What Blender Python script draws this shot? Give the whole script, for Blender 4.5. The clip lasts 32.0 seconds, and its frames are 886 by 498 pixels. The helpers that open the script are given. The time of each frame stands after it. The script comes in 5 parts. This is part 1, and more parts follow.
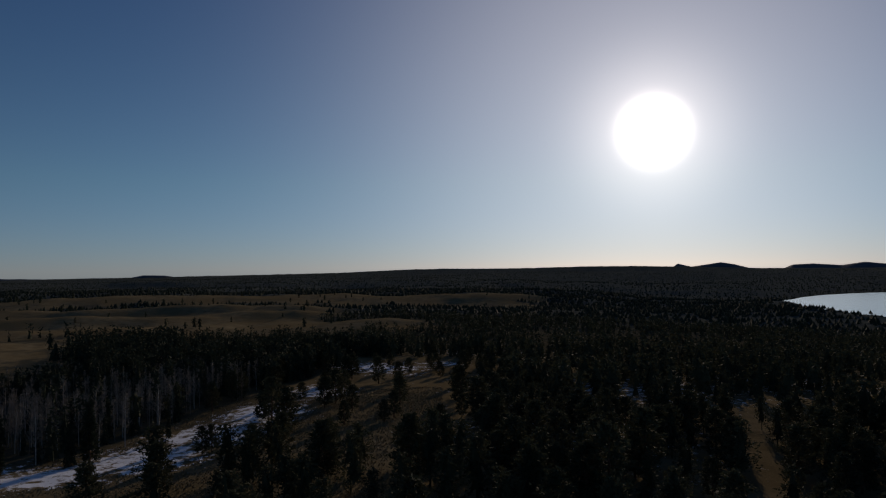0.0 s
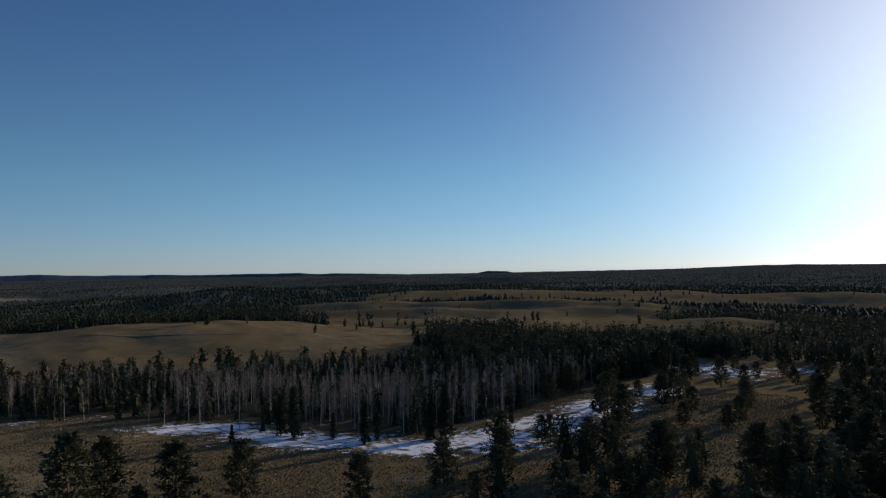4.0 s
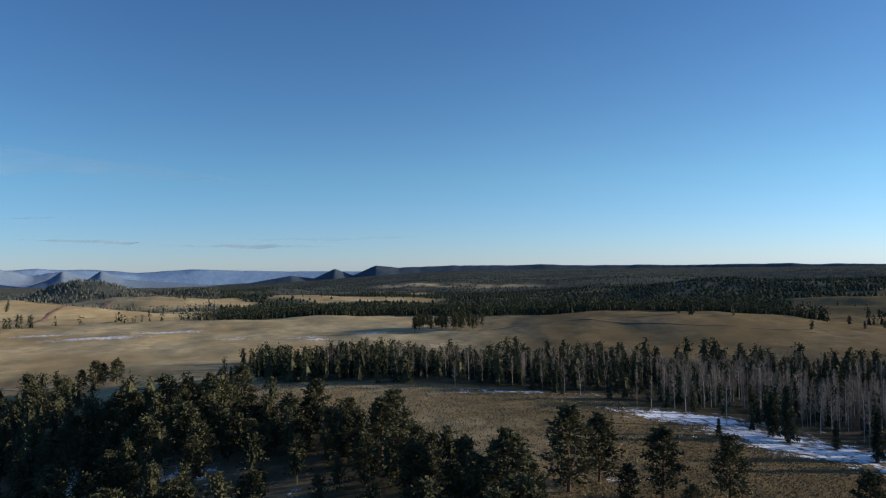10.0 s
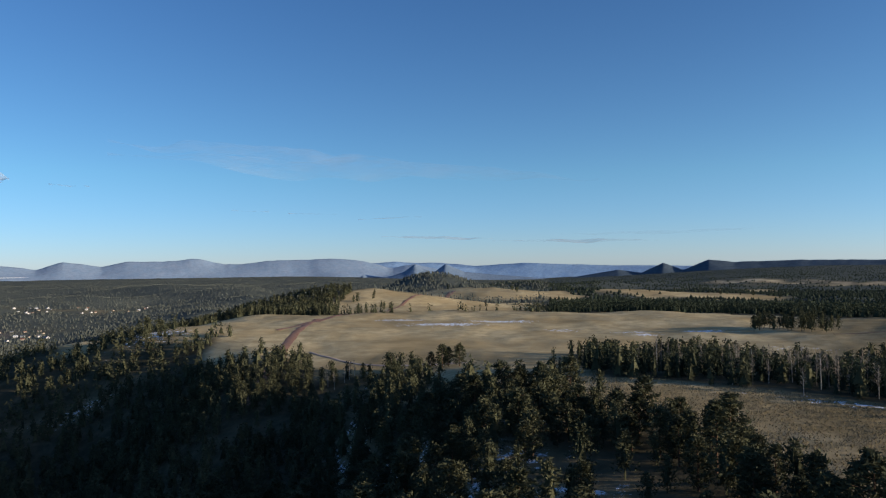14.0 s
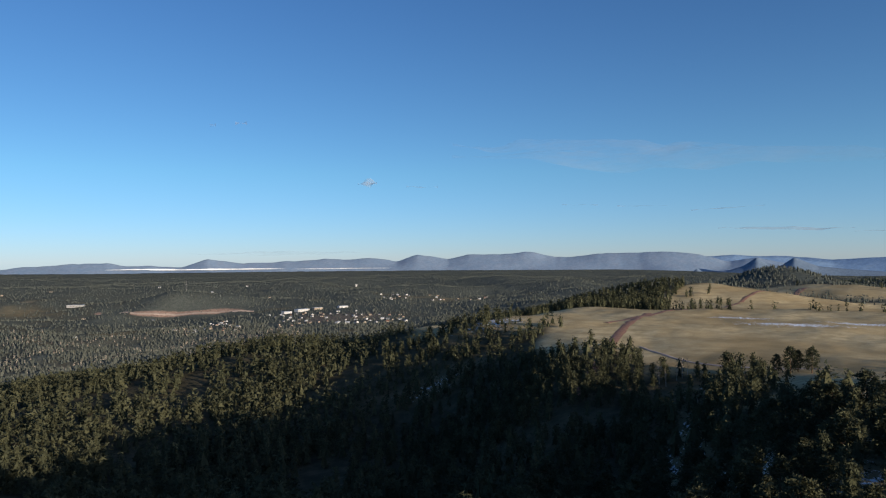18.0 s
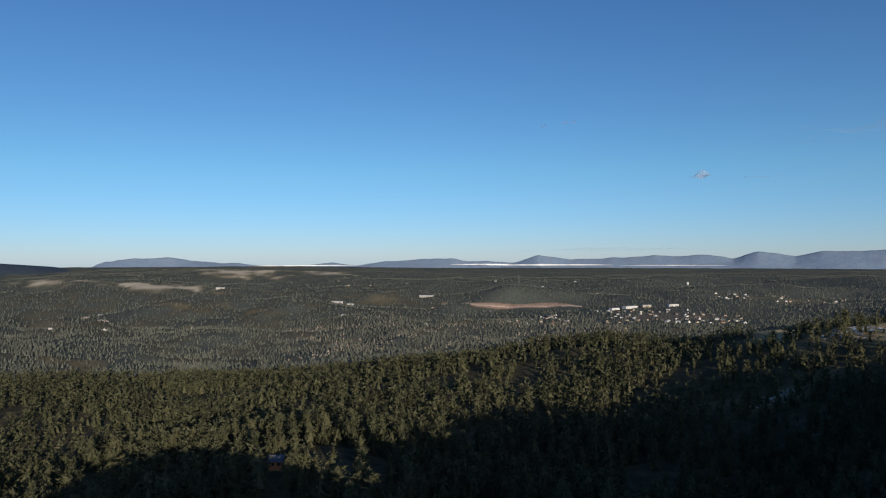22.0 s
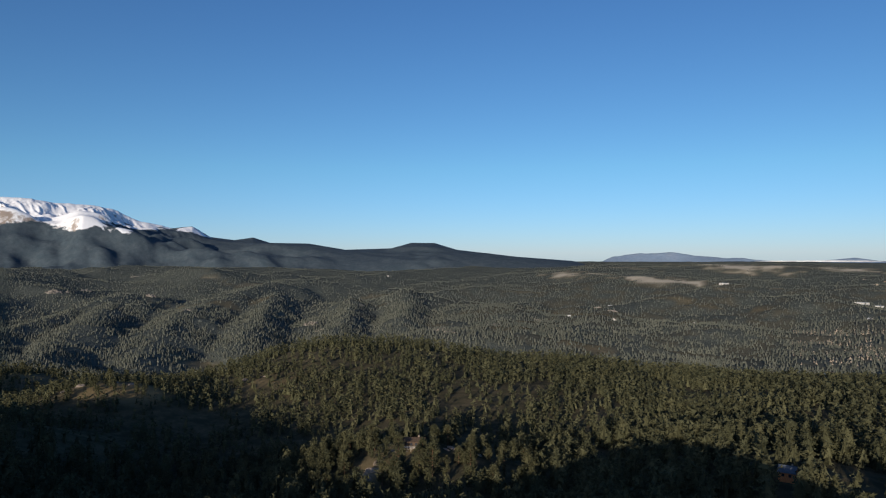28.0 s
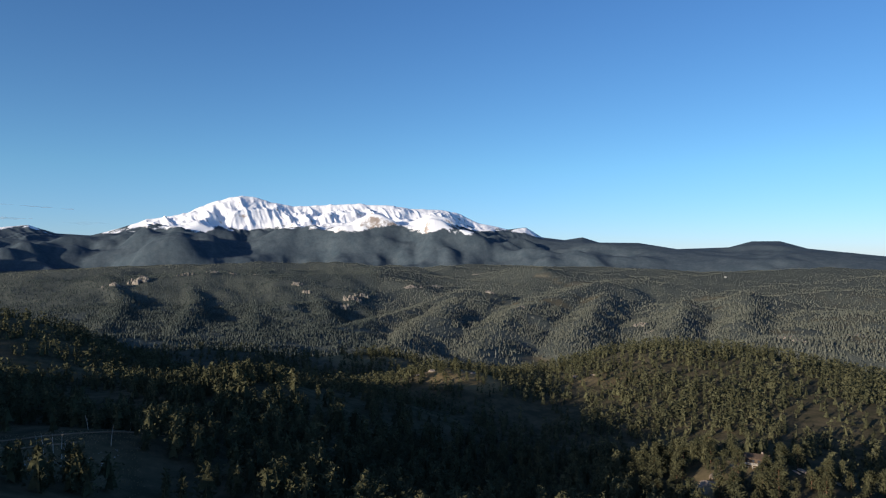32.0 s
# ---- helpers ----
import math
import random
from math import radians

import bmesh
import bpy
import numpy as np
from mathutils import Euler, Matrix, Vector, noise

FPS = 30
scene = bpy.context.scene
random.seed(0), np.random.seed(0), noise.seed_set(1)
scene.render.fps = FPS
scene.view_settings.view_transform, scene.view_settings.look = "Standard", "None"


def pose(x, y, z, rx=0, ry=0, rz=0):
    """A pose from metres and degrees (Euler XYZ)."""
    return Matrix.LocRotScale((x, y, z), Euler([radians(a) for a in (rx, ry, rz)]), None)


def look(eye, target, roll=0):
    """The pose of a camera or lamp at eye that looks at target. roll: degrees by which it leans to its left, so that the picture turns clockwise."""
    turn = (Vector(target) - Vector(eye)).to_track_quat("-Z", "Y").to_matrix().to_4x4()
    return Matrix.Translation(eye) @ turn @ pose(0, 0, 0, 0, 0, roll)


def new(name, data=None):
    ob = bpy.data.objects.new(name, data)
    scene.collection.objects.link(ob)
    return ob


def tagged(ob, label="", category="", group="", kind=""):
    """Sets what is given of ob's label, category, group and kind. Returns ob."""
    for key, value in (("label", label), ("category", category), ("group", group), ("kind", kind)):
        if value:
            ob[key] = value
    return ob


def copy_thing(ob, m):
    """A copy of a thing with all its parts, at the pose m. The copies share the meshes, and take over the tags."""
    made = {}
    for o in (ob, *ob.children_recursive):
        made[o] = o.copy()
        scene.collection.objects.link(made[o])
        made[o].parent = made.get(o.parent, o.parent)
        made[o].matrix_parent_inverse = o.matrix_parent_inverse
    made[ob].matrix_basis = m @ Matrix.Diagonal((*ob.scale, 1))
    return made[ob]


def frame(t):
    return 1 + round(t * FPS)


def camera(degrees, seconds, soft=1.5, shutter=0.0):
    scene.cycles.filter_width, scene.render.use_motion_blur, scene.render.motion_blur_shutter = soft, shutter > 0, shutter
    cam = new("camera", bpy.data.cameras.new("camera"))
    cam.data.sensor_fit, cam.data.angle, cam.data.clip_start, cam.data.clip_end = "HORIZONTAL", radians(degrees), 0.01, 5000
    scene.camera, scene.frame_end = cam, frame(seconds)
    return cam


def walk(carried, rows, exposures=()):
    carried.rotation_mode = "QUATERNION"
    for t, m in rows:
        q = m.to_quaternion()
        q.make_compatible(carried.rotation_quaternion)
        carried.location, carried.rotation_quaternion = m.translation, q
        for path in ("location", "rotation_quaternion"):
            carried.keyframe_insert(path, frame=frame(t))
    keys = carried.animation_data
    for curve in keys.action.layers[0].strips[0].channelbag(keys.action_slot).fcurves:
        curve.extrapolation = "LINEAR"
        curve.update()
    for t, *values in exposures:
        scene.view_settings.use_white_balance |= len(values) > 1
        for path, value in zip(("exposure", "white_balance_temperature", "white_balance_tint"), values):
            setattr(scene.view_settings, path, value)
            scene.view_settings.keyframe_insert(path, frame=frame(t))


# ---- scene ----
FOV = 64.37
EYE = 40.0      # height of the camera over the datum, m
cam = camera(FOV, 32.0, soft=1.2)

# The camera hovers on one spot and turns to its left: seconds, heading (from +y, anticlockwise), pitch, roll.
PATH = [
    (0, 29.86, 1.47, 0.73), (0.5, 33.18, 1.47, 0.76), (1, 36.55, 1.47, 0.78), (2, 43.28, 1.46, 0.80), (3, 49.91, 1.47, 0.80),
    (3.5, 53.21, 1.49, 0.80), (5.5, 66.26, 1.43, 0.79), (6, 69.29, 1.41, 0.80), (7, 75.26, 1.35, 0.82), (8, 81.44, 1.26, 0.84),
    (9, 87.96, 1.23, 0.86), (10, 94.42, 1.23, 0.84), (11, 100.89, 1.21, 0.82), (12, 107.46, 1.19, 0.81), (13, 113.96, 1.14, 0.76),
    (14, 120.54, 1.08, 0.69), (14.5, 123.84, 1.05, 0.66), (16.5, 136.98, 0.90, 0.58), (17, 140.29, 0.86, 0.56), (18, 146.85, 0.78, 0.52),
    (19, 153.40, 0.73, 0.47), (20, 159.98, 0.73, 0.38), (21, 166.51, 0.70, 0.29), (22, 173.05, 0.64, 0.21), (23, 179.62, 0.60, 0.12),
    (24, 186.14, 0.55, 0.06), (25, 192.65, 0.50, 0.08), (25.5, 195.96, 0.48, 0.12), (27.5, 209.05, 0.41, 0.27), (28, 212.33, 0.40, 0.30),
    (29, 218.88, 0.41, 0.33), (30, 225.51, 0.43, 0.33), (31, 232.08, 0.47, 0.33), (32, 238.63, 0.51, 0.32),
]
walk(cam, [(t, pose(0, 0, EYE, 90 + p, r, h)) for t, h, p, r in PATH],
     [(0.0, -1.55, 6950, 17), (1.0, -1.4, 6950, 17), (2.0, -1.08, 6900, 16), (3.0, -0.7, 6800, 14), (3.5, -0.55, 6750, 13),
      (5.5, 0.0, 6600, 11), (7.0, 0.15, 6500, 10), (9.0, 0.27, 6500, 10), (12.5, 0.37, 6500, 10), (14.0, 0.36, 6500, 10), (20.0, 0.08, 6500, 10), (24.0, -0.06, 6500, 10), (26.0, -0.04, 6500, 10), (30.0, 0.17, 6500, 10),
      (32.0, 0.4, 6500, 10)])

# ---------------------------------------------------------------- light
SUN_AZ, SUN_EL = 13.0, 10.3
SUN_DIR = Vector((-math.sin(radians(SUN_AZ)) * math.cos(radians(SUN_EL)),
                  math.cos(radians(SUN_AZ)) * math.cos(radians(SUN_EL)), math.sin(radians(SUN_EL))))
world = bpy.data.worlds.new("sky")
scene.world = world
world.use_nodes = True
wt = world.node_tree
wt.nodes.clear()
sky = wt.nodes.new("ShaderNodeTexSky")
sky.sky_type = "NISHITA"
sky.sun_disc = False
sky.sun_elevation = radians(SUN_EL)
sky.sun_rotation = radians(-SUN_AZ)
sky.altitude = 2600
sky.air_density, sky.dust_density, sky.ozone_density = 1.0, 0.35, 3.0
bg = wt.nodes.new("ShaderNodeBackground")
bg.inputs["Strength"].default_value = 0.112
cool = wt.nodes.new("ShaderNodeMix")      # the thin, dry mountain air: a deeper blue
cool.data_type, cool.blend_type = "RGBA", "MULTIPLY"
cool.inputs[0].default_value = 1.0
tall = wt.nodes.new("ShaderNodeSeparateXYZ")
coords = wt.nodes.new("ShaderNodeTexCoord")
wt.links.new(coords.outputs["Generated"], tall.inputs[0])
rise = wt.nodes.new("ShaderNodeMapRange")
rise.inputs["From Min"].default_value, rise.inputs["From Max"].default_value = 0.0, 0.12
wt.links.new(tall.outputs["Z"], rise.inputs["Value"])
hue = wt.nodes.new("ShaderNodeMix")
hue.data_type = "RGBA"
hue.inputs[6].default_value = (0.70, 0.77, 1.06, 1)
hue.inputs[7].default_value = (0.73, 0.96, 1.01, 1)
wt.links.new(rise.outputs[0], hue.inputs[0])
high = wt.nodes.new("ShaderNodeMapRange")
high.inputs["From Min"].default_value, high.inputs["From Max"].default_value = 0.10, 0.38
wt.links.new(tall.outputs["Z"], high.inputs["Value"])
deep = wt.nodes.new("ShaderNodeMix")
deep.data_type = "RGBA"
deep.inputs[7].default_value = (0.63, 0.89, 1.10, 1)
wt.links.new(hue.outputs[2], deep.inputs[6])
wt.links.new(high.outputs[0], deep.inputs[0])
wt.links.new(deep.outputs[2], cool.inputs[7])
wt.links.new(sky.outputs[0], cool.inputs[6])
wt.links.new(cool.outputs[2], bg.inputs["Color"])
# the aureole: light that the thin haze scatters close round the sun
tc = wt.nodes.new("ShaderNodeTexCoord")
dot = wt.nodes.new("ShaderNodeVectorMath")
dot.operation = "DOT_PRODUCT"
dot.inputs[1].default_value = SUN_DIR
wt.links.new(tc.outputs["Generated"], dot.inputs[0])


def wmath(op, a, b=None):
    n = wt.nodes.new("ShaderNodeMath")
    n.operation = op
    for i, v in enumerate((a, b)):
        if v is None:
            continue
        if isinstance(v, (int, float)):
            n.inputs[i].default_value = v
        else:
            wt.links.new(v, n.inputs[i])
    return n.outputs[0]


pos = wmath("MAXIMUM", dot.outputs["Value"], 0.0)
halo = wmath("ADD", wmath("ADD", wmath("MULTIPLY", wmath("POWER", pos, 3400.0), 50.0), wmath("MULTIPLY", wmath("POWER", pos, 260.0), 1.4)),
             wmath("MULTIPLY", wmath("POWER", pos, 16.0), 1.05))
half_sky = wt.nodes.new("ShaderNodeSeparateXYZ")
wt.links.new(tc.outputs["Generated"], half_sky.inputs[0])
low_air = wmath("POWER", wmath("SUBTRACT", 1.0, wmath("MAXIMUM", half_sky.outputs["Z"], 0.0)), 5.0)
broad = wmath("MULTIPLY", wmath("MULTIPLY", wmath("POWER", wmath("ADD", wmath("MULTIPLY", dot.outputs["Value"], 0.5), 0.5), 1.6), low_air), 0.17)
bg2 = wt.nodes.new("ShaderNodeBackground")
bg2.inputs["Color"].default_value = (1.0, 0.95, 0.87, 1)
wt.links.new(halo, bg2.inputs["Strength"])
bg3 = wt.nodes.new("ShaderNodeBackground")
bg3.inputs["Color"].default_value = (0.62, 0.92, 1.16, 1)
wt.links.new(broad, bg3.inputs["Strength"])
air = wt.nodes.new("ShaderNodeAddShader")
wt.links.new(bg.outputs[0], air.inputs[0])
wt.links.new(bg3.outputs[0], air.inputs[1])
both = wt.nodes.new("ShaderNodeAddShader")
wt.links.new(air.outputs[0], both.inputs[0])
wt.links.new(bg2.outputs[0], both.inputs[1])
wout = wt.nodes.new("ShaderNodeOutputWorld")
wt.links.new(both.outputs[0], wout.inputs[0])

sun_data = bpy.data.lights.new("sun", "SUN")
sun_data.energy, sun_data.angle, sun_data.color = 4.9, radians(0.5), (1.0, 0.86, 0.68)
sun = new("sun", sun_data)
sun.matrix_world = look(SUN_DIR * 300, (0, 0, 0))

# ---------------------------------------------------------------- materials


class Mat:
    """A small node builder for one material."""

    def __init__(self, name):
        self.m = bpy.data.materials.new(name)
        self.m.use_nodes = True
        self.t = self.m.node_tree
        self.p = self.t.nodes["Principled BSDF"]
        self.p.inputs["Specular IOR Level"].default_value = 0.2

    def n(self, kind, **kw):
        node = self.t.nodes.new("ShaderNode" + kind)
        for k, v in kw.items():
            node.inputs[k].default_value = v
        return node

    def link(self, a, b):
        self.t.links.new(a, b)
        return self

    def coords(self):
        return self.n("NewGeometry").outputs["Position"]

    def noise(self, scale, detail=4.0, rough=0.6, vec=None, stretch=None):
        node = self.n("TexNoise", Scale=scale, Detail=detail, Roughness=rough)
        v = vec or self.coords()
        if stretch:
            mp = self.n("Mapping")
            mp.inputs["Scale"].default_value = stretch
            self.link(v, mp.inputs["Vector"])
            v = mp.outputs[0]
        self.link(v, node.inputs["Vector"])
        return node.outputs["Fac"]

    def ramp(self, fac, stops):
        node = self.n("ValToRGB")
        e = node.color_ramp.elements
        while len(e) < len(stops):
            e.new(0.5)
        for el, (p, c) in zip(e, stops):
            el.position = p
            el.color = (*c, 1) if len(c) == 3 else c
        self.link(fac, node.inputs[0])
        return node.outputs["Color"]

    def step(self, fac, lo, hi):
        node = self.n("MapRange")
        node.inputs["From Min"].default_value, node.inputs["From Max"].default_value = lo, hi
        self.link(fac, node.inputs["Value"])
        return node.outputs[0]

    def mix(self, fac, a, b):
        node = self.n("Mix")
        node.data_type = "RGBA"
        for sock, v in ((node.inputs[0], fac), (node.inputs[6], a), (node.inputs[7], b)):
            if isinstance(v, (int, float)):
                sock.default_value = v
            elif isinstance(v, tuple):
                sock.default_value = (*v, 1)
            else:
                self.link(v, sock)
        return node.outputs[2]

    def math(self, op, a, b=0.0):
        node = self.n("Math")
        node.operation = op
        for i, v in enumerate((a, b)):
            if isinstance(v, (int, float)):
                node.inputs[i].default_value = v
            else:
                self.link(v, node.inputs[i])
        return node.outputs[0]

    def attr(self, name):
        node = self.n("Attribute")
        node.attribute_name = name
        return node.outputs["Fac"]

    def bump(self, fac, dist, strength=1.0):
        node = self.n("Bump", Strength=strength, Distance=dist)
        self.link(fac, node.inputs["Height"])
        self.link(node.outputs[0], self.p.inputs["Normal"])
        return self

    def done(self, color, rough=0.9, spec=None):
        if isinstance(color, tuple):
            self.p.inputs["Base Color"].default_value = (*color, 1)
        else:
            self.link(color, self.p.inputs["Base Color"])
        self.p.inputs["Roughness"].default_value = rough
        if spec is not None:
            self.p.inputs["Specular IOR Level"].default_value = spec
        return self.m


def ground_material():
    g = Mat("ground")
    coarse, mid, fine = g.noise(0.012, 5), g.noise(0.12, 5), g.noise(1.3, 4, 0.7)
    grass = g.mix(g.step(mid, 0.35, 0.65), (0.125, 0.098, 0.056), (0.215, 0.168, 0.098))
    grass = g.mix(g.step(coarse, 0.4, 0.65), grass, (0.16, 0.118, 0.062))
    # pale straw meadows; backlit grass towards the sun keeps the darker painted tone
    straw = g.mix(g.step(mid, 0.35, 0.65), (0.42, 0.33, 0.185), (0.60, 0.485, 0.29))
    grass = g.mix(g.attr("straw"), grass, g.mix(g.step(coarse, 0.42, 0.6), straw, (0.40, 0.30, 0.16)))
    grass = g.mix(g.step(fine, 0.58, 0.85), grass, (0.12, 0.095, 0.05))
    terraces = g.step(g.noise(1.0, 3, 0.6, stretch=(0.03, 0.03, 1.3)), 0.48, 0.66)
    grass = g.mix(g.math("MULTIPLY", terraces, 0.28), grass, (0.15, 0.115, 0.062))
    floor = g.mix(g.step(mid, 0.4, 0.65), (0.060, 0.056, 0.036), (0.115, 0.094, 0.060))
    # treetop colour of the far forest, paled to carry the air's haze
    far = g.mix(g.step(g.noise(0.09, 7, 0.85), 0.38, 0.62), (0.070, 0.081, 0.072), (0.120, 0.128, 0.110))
    grass = g.mix(g.math("MULTIPLY", g.attr("stubble"), 0.8), grass, (0.66, 0.57, 0.43))
    col = g.mix(g.attr("forest"), grass, floor)
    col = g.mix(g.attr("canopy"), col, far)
    dirt = g.mix(g.step(mid, 0.4, 0.6), (0.27, 0.18, 0.135), (0.37, 0.26, 0.20))
    col = g.mix(g.step(g.math("ADD", g.attr("dirt"), g.math("MULTIPLY", g.math("SUBTRACT", fine, 0.5), 0.5)), 0.4, 0.6), col, dirt)
    rock = g.mix(g.step(mid, 0.4, 0.6), (0.17, 0.14, 0.115), (0.30, 0.255, 0.21))
    col = g.mix(g.step(g.math("ADD", g.attr("rock"), g.math("MULTIPLY", g.math("SUBTRACT", mid, 0.5), 0.8)), 0.4, 0.6), col, rock)
    drift = g.noise(0.30, 7, 0.78, stretch=(1.0, 1.0, 3.0))
    snow_f = g.step(g.math("ADD", g.attr("snow"), g.math("MULTIPLY", g.math("SUBTRACT", drift, 0.5), 3.0)), 0.58, 0.72)
    col = g.mix(snow_f, col, (0.80, 0.83, 0.88))
    trees = g.math("MULTIPLY", g.noise(0.16, 3, 0.7), g.math("MULTIPLY", g.attr("canopy"), 8.0))
    g.bump(g.math("ADD", g.math("ADD", g.math("MULTIPLY", fine, 0.5), mid), trees), 0.35, 0.8)
    return g.done(col, 0.95, 0.0)


def needle_material(name, lo, hi, shade=0.42):
    g = Mat(name)
    oi = g.n("ObjectInfo").outputs["Random"]
    isl = g.n("NewGeometry").outputs["Random Per Island"]
    r = g.math("FRACT", g.math("ADD", oi, g.attr("tint")))
    c = g.mix(r, lo, hi)
    c = g.mix(g.math("MULTIPLY", isl, shade), c, tuple(v * 0.35 for v in lo))
    c = g.mix(g.math("MULTIPLY", g.step(g.noise(0.6, 2), 0.6, 0.8), shade * 1.6), c, tuple(v * 1.25 for v in hi))
    thin = g.n("BsdfTranslucent")
    g.link(c, thin.inputs["Color"])
    both = g.n("MixShader")
    both.inputs[0].default_value = 0.12
    g.link(g.p.outputs[0], both.inputs[1])
    g.link(thin.outputs[0], both.inputs[2])
    g.link(both.outputs[0], g.t.nodes["Material Output"].inputs["Surface"])
    return g.done(c, 0.85, 0.04)


MAT = {}
MAT["ground"] = ground_material()
MAT["pine"] = needle_material("pine_needles", (0.052, 0.056, 0.033), (0.102, 0.101, 0.056))
MAT["spruce"] = needle_material("spruce_needles", (0.032, 0.043, 0.028), (0.060, 0.070, 0.044))
# paler, flatter needle colour: distance haze is put into it
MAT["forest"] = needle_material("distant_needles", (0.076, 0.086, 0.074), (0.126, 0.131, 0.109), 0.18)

# darker copy of the distant needles: shade of the canyon walls put into colour
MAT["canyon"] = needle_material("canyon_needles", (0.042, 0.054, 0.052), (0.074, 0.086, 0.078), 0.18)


def bark_material(name, a, b):
    g = Mat(name)
    f = g.noise(3.0, 5, 0.7, stretch=(3, 3, 0.6))
    g.bump(f, 0.05)
    return g.done(g.mix(g.step(f, 0.35, 0.65), a, b), 0.9, 0.1)


MAT["bark"] = bark_material("pine_bark", (0.07, 0.045, 0.03), (0.19, 0.11, 0.07))
MAT["aspen"] = bark_material("aspen_bark", (0.28, 0.26, 0.225), (0.54, 0.51, 0.46))
MAT["twig"] = bark_material("aspen_twigs", (0.19, 0.158, 0.125), (0.33, 0.28, 0.225))

# ---------------------------------------------------------------- lie of the land
_H = np.random.default_rng(3).random((256, 256))


def vnoise(x, y):
    """Value noise, one cell per unit, 0 to 1."""
    xi, yi = np.floor(x).astype(int), np.floor(y).astype(int)
    fx, fy = x - xi, y - yi
    fx, fy = fx * fx * fx * (fx * (fx * 6 - 15) + 10), fy * fy * fy * (fy * (fy * 6 - 15) + 10)
    a, b = _H[xi % 256, yi % 256], _H[(xi + 1) % 256, yi % 256]
    c, d = _H[xi % 256, (yi + 1) % 256], _H[(xi + 1) % 256, (yi + 1) % 256]
    return (a * (1 - fx) + b * fx) * (1 - fy) + (c * (1 - fx) + d * fx) * fy


def fbm(x, y, octaves=4, gain=0.5):
    s, amp, tot = 0.0, 1.0, 0.0
    for k in range(octaves):
        s = s + amp * vnoise(x * 2 ** k + 17.3 * k, y * 2 ** k + 5.1 * k)
        tot += amp
        amp *= gain
    return s / tot


def ridged(x, y, octaves=4):
    s, amp, tot = 0.0, 1.0, 0.0
    for k in range(octaves):
        s = s + amp * (1 - np.abs(2 * vnoise(x * 2 ** k + 9.7 * k, y * 2 ** k + 3.3 * k) - 1))
        tot += amp
        amp *= 0.5
    return s / tot


def xy(az, d):
    """Heading in degrees (from +y, anticlockwise) and distance to plan coordinates."""
    a = np.radians(az)
    return -np.sin(a) * d, np.cos(a) * d


RINGS = np.log(np.array([30, 120, 220, 350, 600, 1000, 1700, 2800, 4400.0]))
LEVELS = {}


def level(az, *heights):
    """The ground under the eye along one heading, at the distances of RINGS."""
    LEVELS[az] = heights


level(0, -34, -39, -42, -50, -66, -80, -88, -80, -34)
level(30, -36, -38, -41, -48, -57, -60, -64, -60, -28)
level(60, -36, -38.5, -44, -48, -53, -58, -58, -62, -42)
level(90, -39, -37.5, -40, -48, -48, -64, -72, -74, -40)
level(115, -39, -42, -39, -47, -47, -66, -84, -104, -112)
level(135, -36, -52, -70, -52, -46, -80, -114, -104, -76)
level(150, -28, -54, -82, -100, -80, -124, -156, -125, -74)
level(170, -28, -60, -92, -106, -99, -142, -172, -122, -72)
level(190, -28, -62, -88, -102, -106, -164, -176, -98, -56)
level(215, -28, -62, -90, -112, -104, -163, -166, -98, -52)
level(235, -28, -66, -86, -114, -120, -168, -168, -66, -50)
level(255, -28, -60, -74, -86, -108, -148, -140, -40, -48)
level(275, -28, -52, -57, -62, -74, -105, -125, -92, -45)
level(320, -28, -34, -38, -42, -55, -62, -70, -70, -30)
_AZ = np.array(sorted(LEVELS))
_LV = np.array([LEVELS[a] for a in _AZ], float)


def soft_box(v, lo, hi, s):
    return np.clip((v - lo) / s + 0.5, 0, 1) * np.clip((hi - v) / s + 0.5, 0, 1)


def cubic(p0, p1, p2, p3, t):
    return p1 + 0.5 * t * (p2 - p0 + t * (2 * p0 - 5 * p1 + 4 * p2 - p3 + t * (3 * (p1 - p2) + p3 - p0)))


def base_level(az, d):
    az = np.mod(az, 360.0)
    n, k = len(_AZ), len(RINGS)
    i = np.searchsorted(_AZ, az, side="right") - 1
    a0 = _AZ[i]
    a1 = np.where(i + 1 < n, _AZ[(i + 1) % n], 360.0 + _AZ[0])
    ta = (az - a0) / (a1 - a0)
    ta = ta * ta * (3 - 2 * ta)
    ld = np.clip(np.log(np.maximum(d, 1.0)), RINGS[0], RINGS[-1] - 1e-6)
    j = np.clip(np.searchsorted(RINGS, ld, side="right") - 1, 0, k - 2)
    tj = (ld - RINGS[j]) / (RINGS[j + 1] - RINGS[j])
    jj = [np.clip(j + q, 0, k - 1) for q in (-1, 0, 1, 2)]
    rows = [cubic(*[_LV[(i + q) % n, c] for c in jj], tj) for q in (0, 1)]
    near = np.clip(d / 45.0, 0, 1)
    return (rows[0] * (1 - ta) + rows[1] * ta) * near - 33.0 * (1 - near)


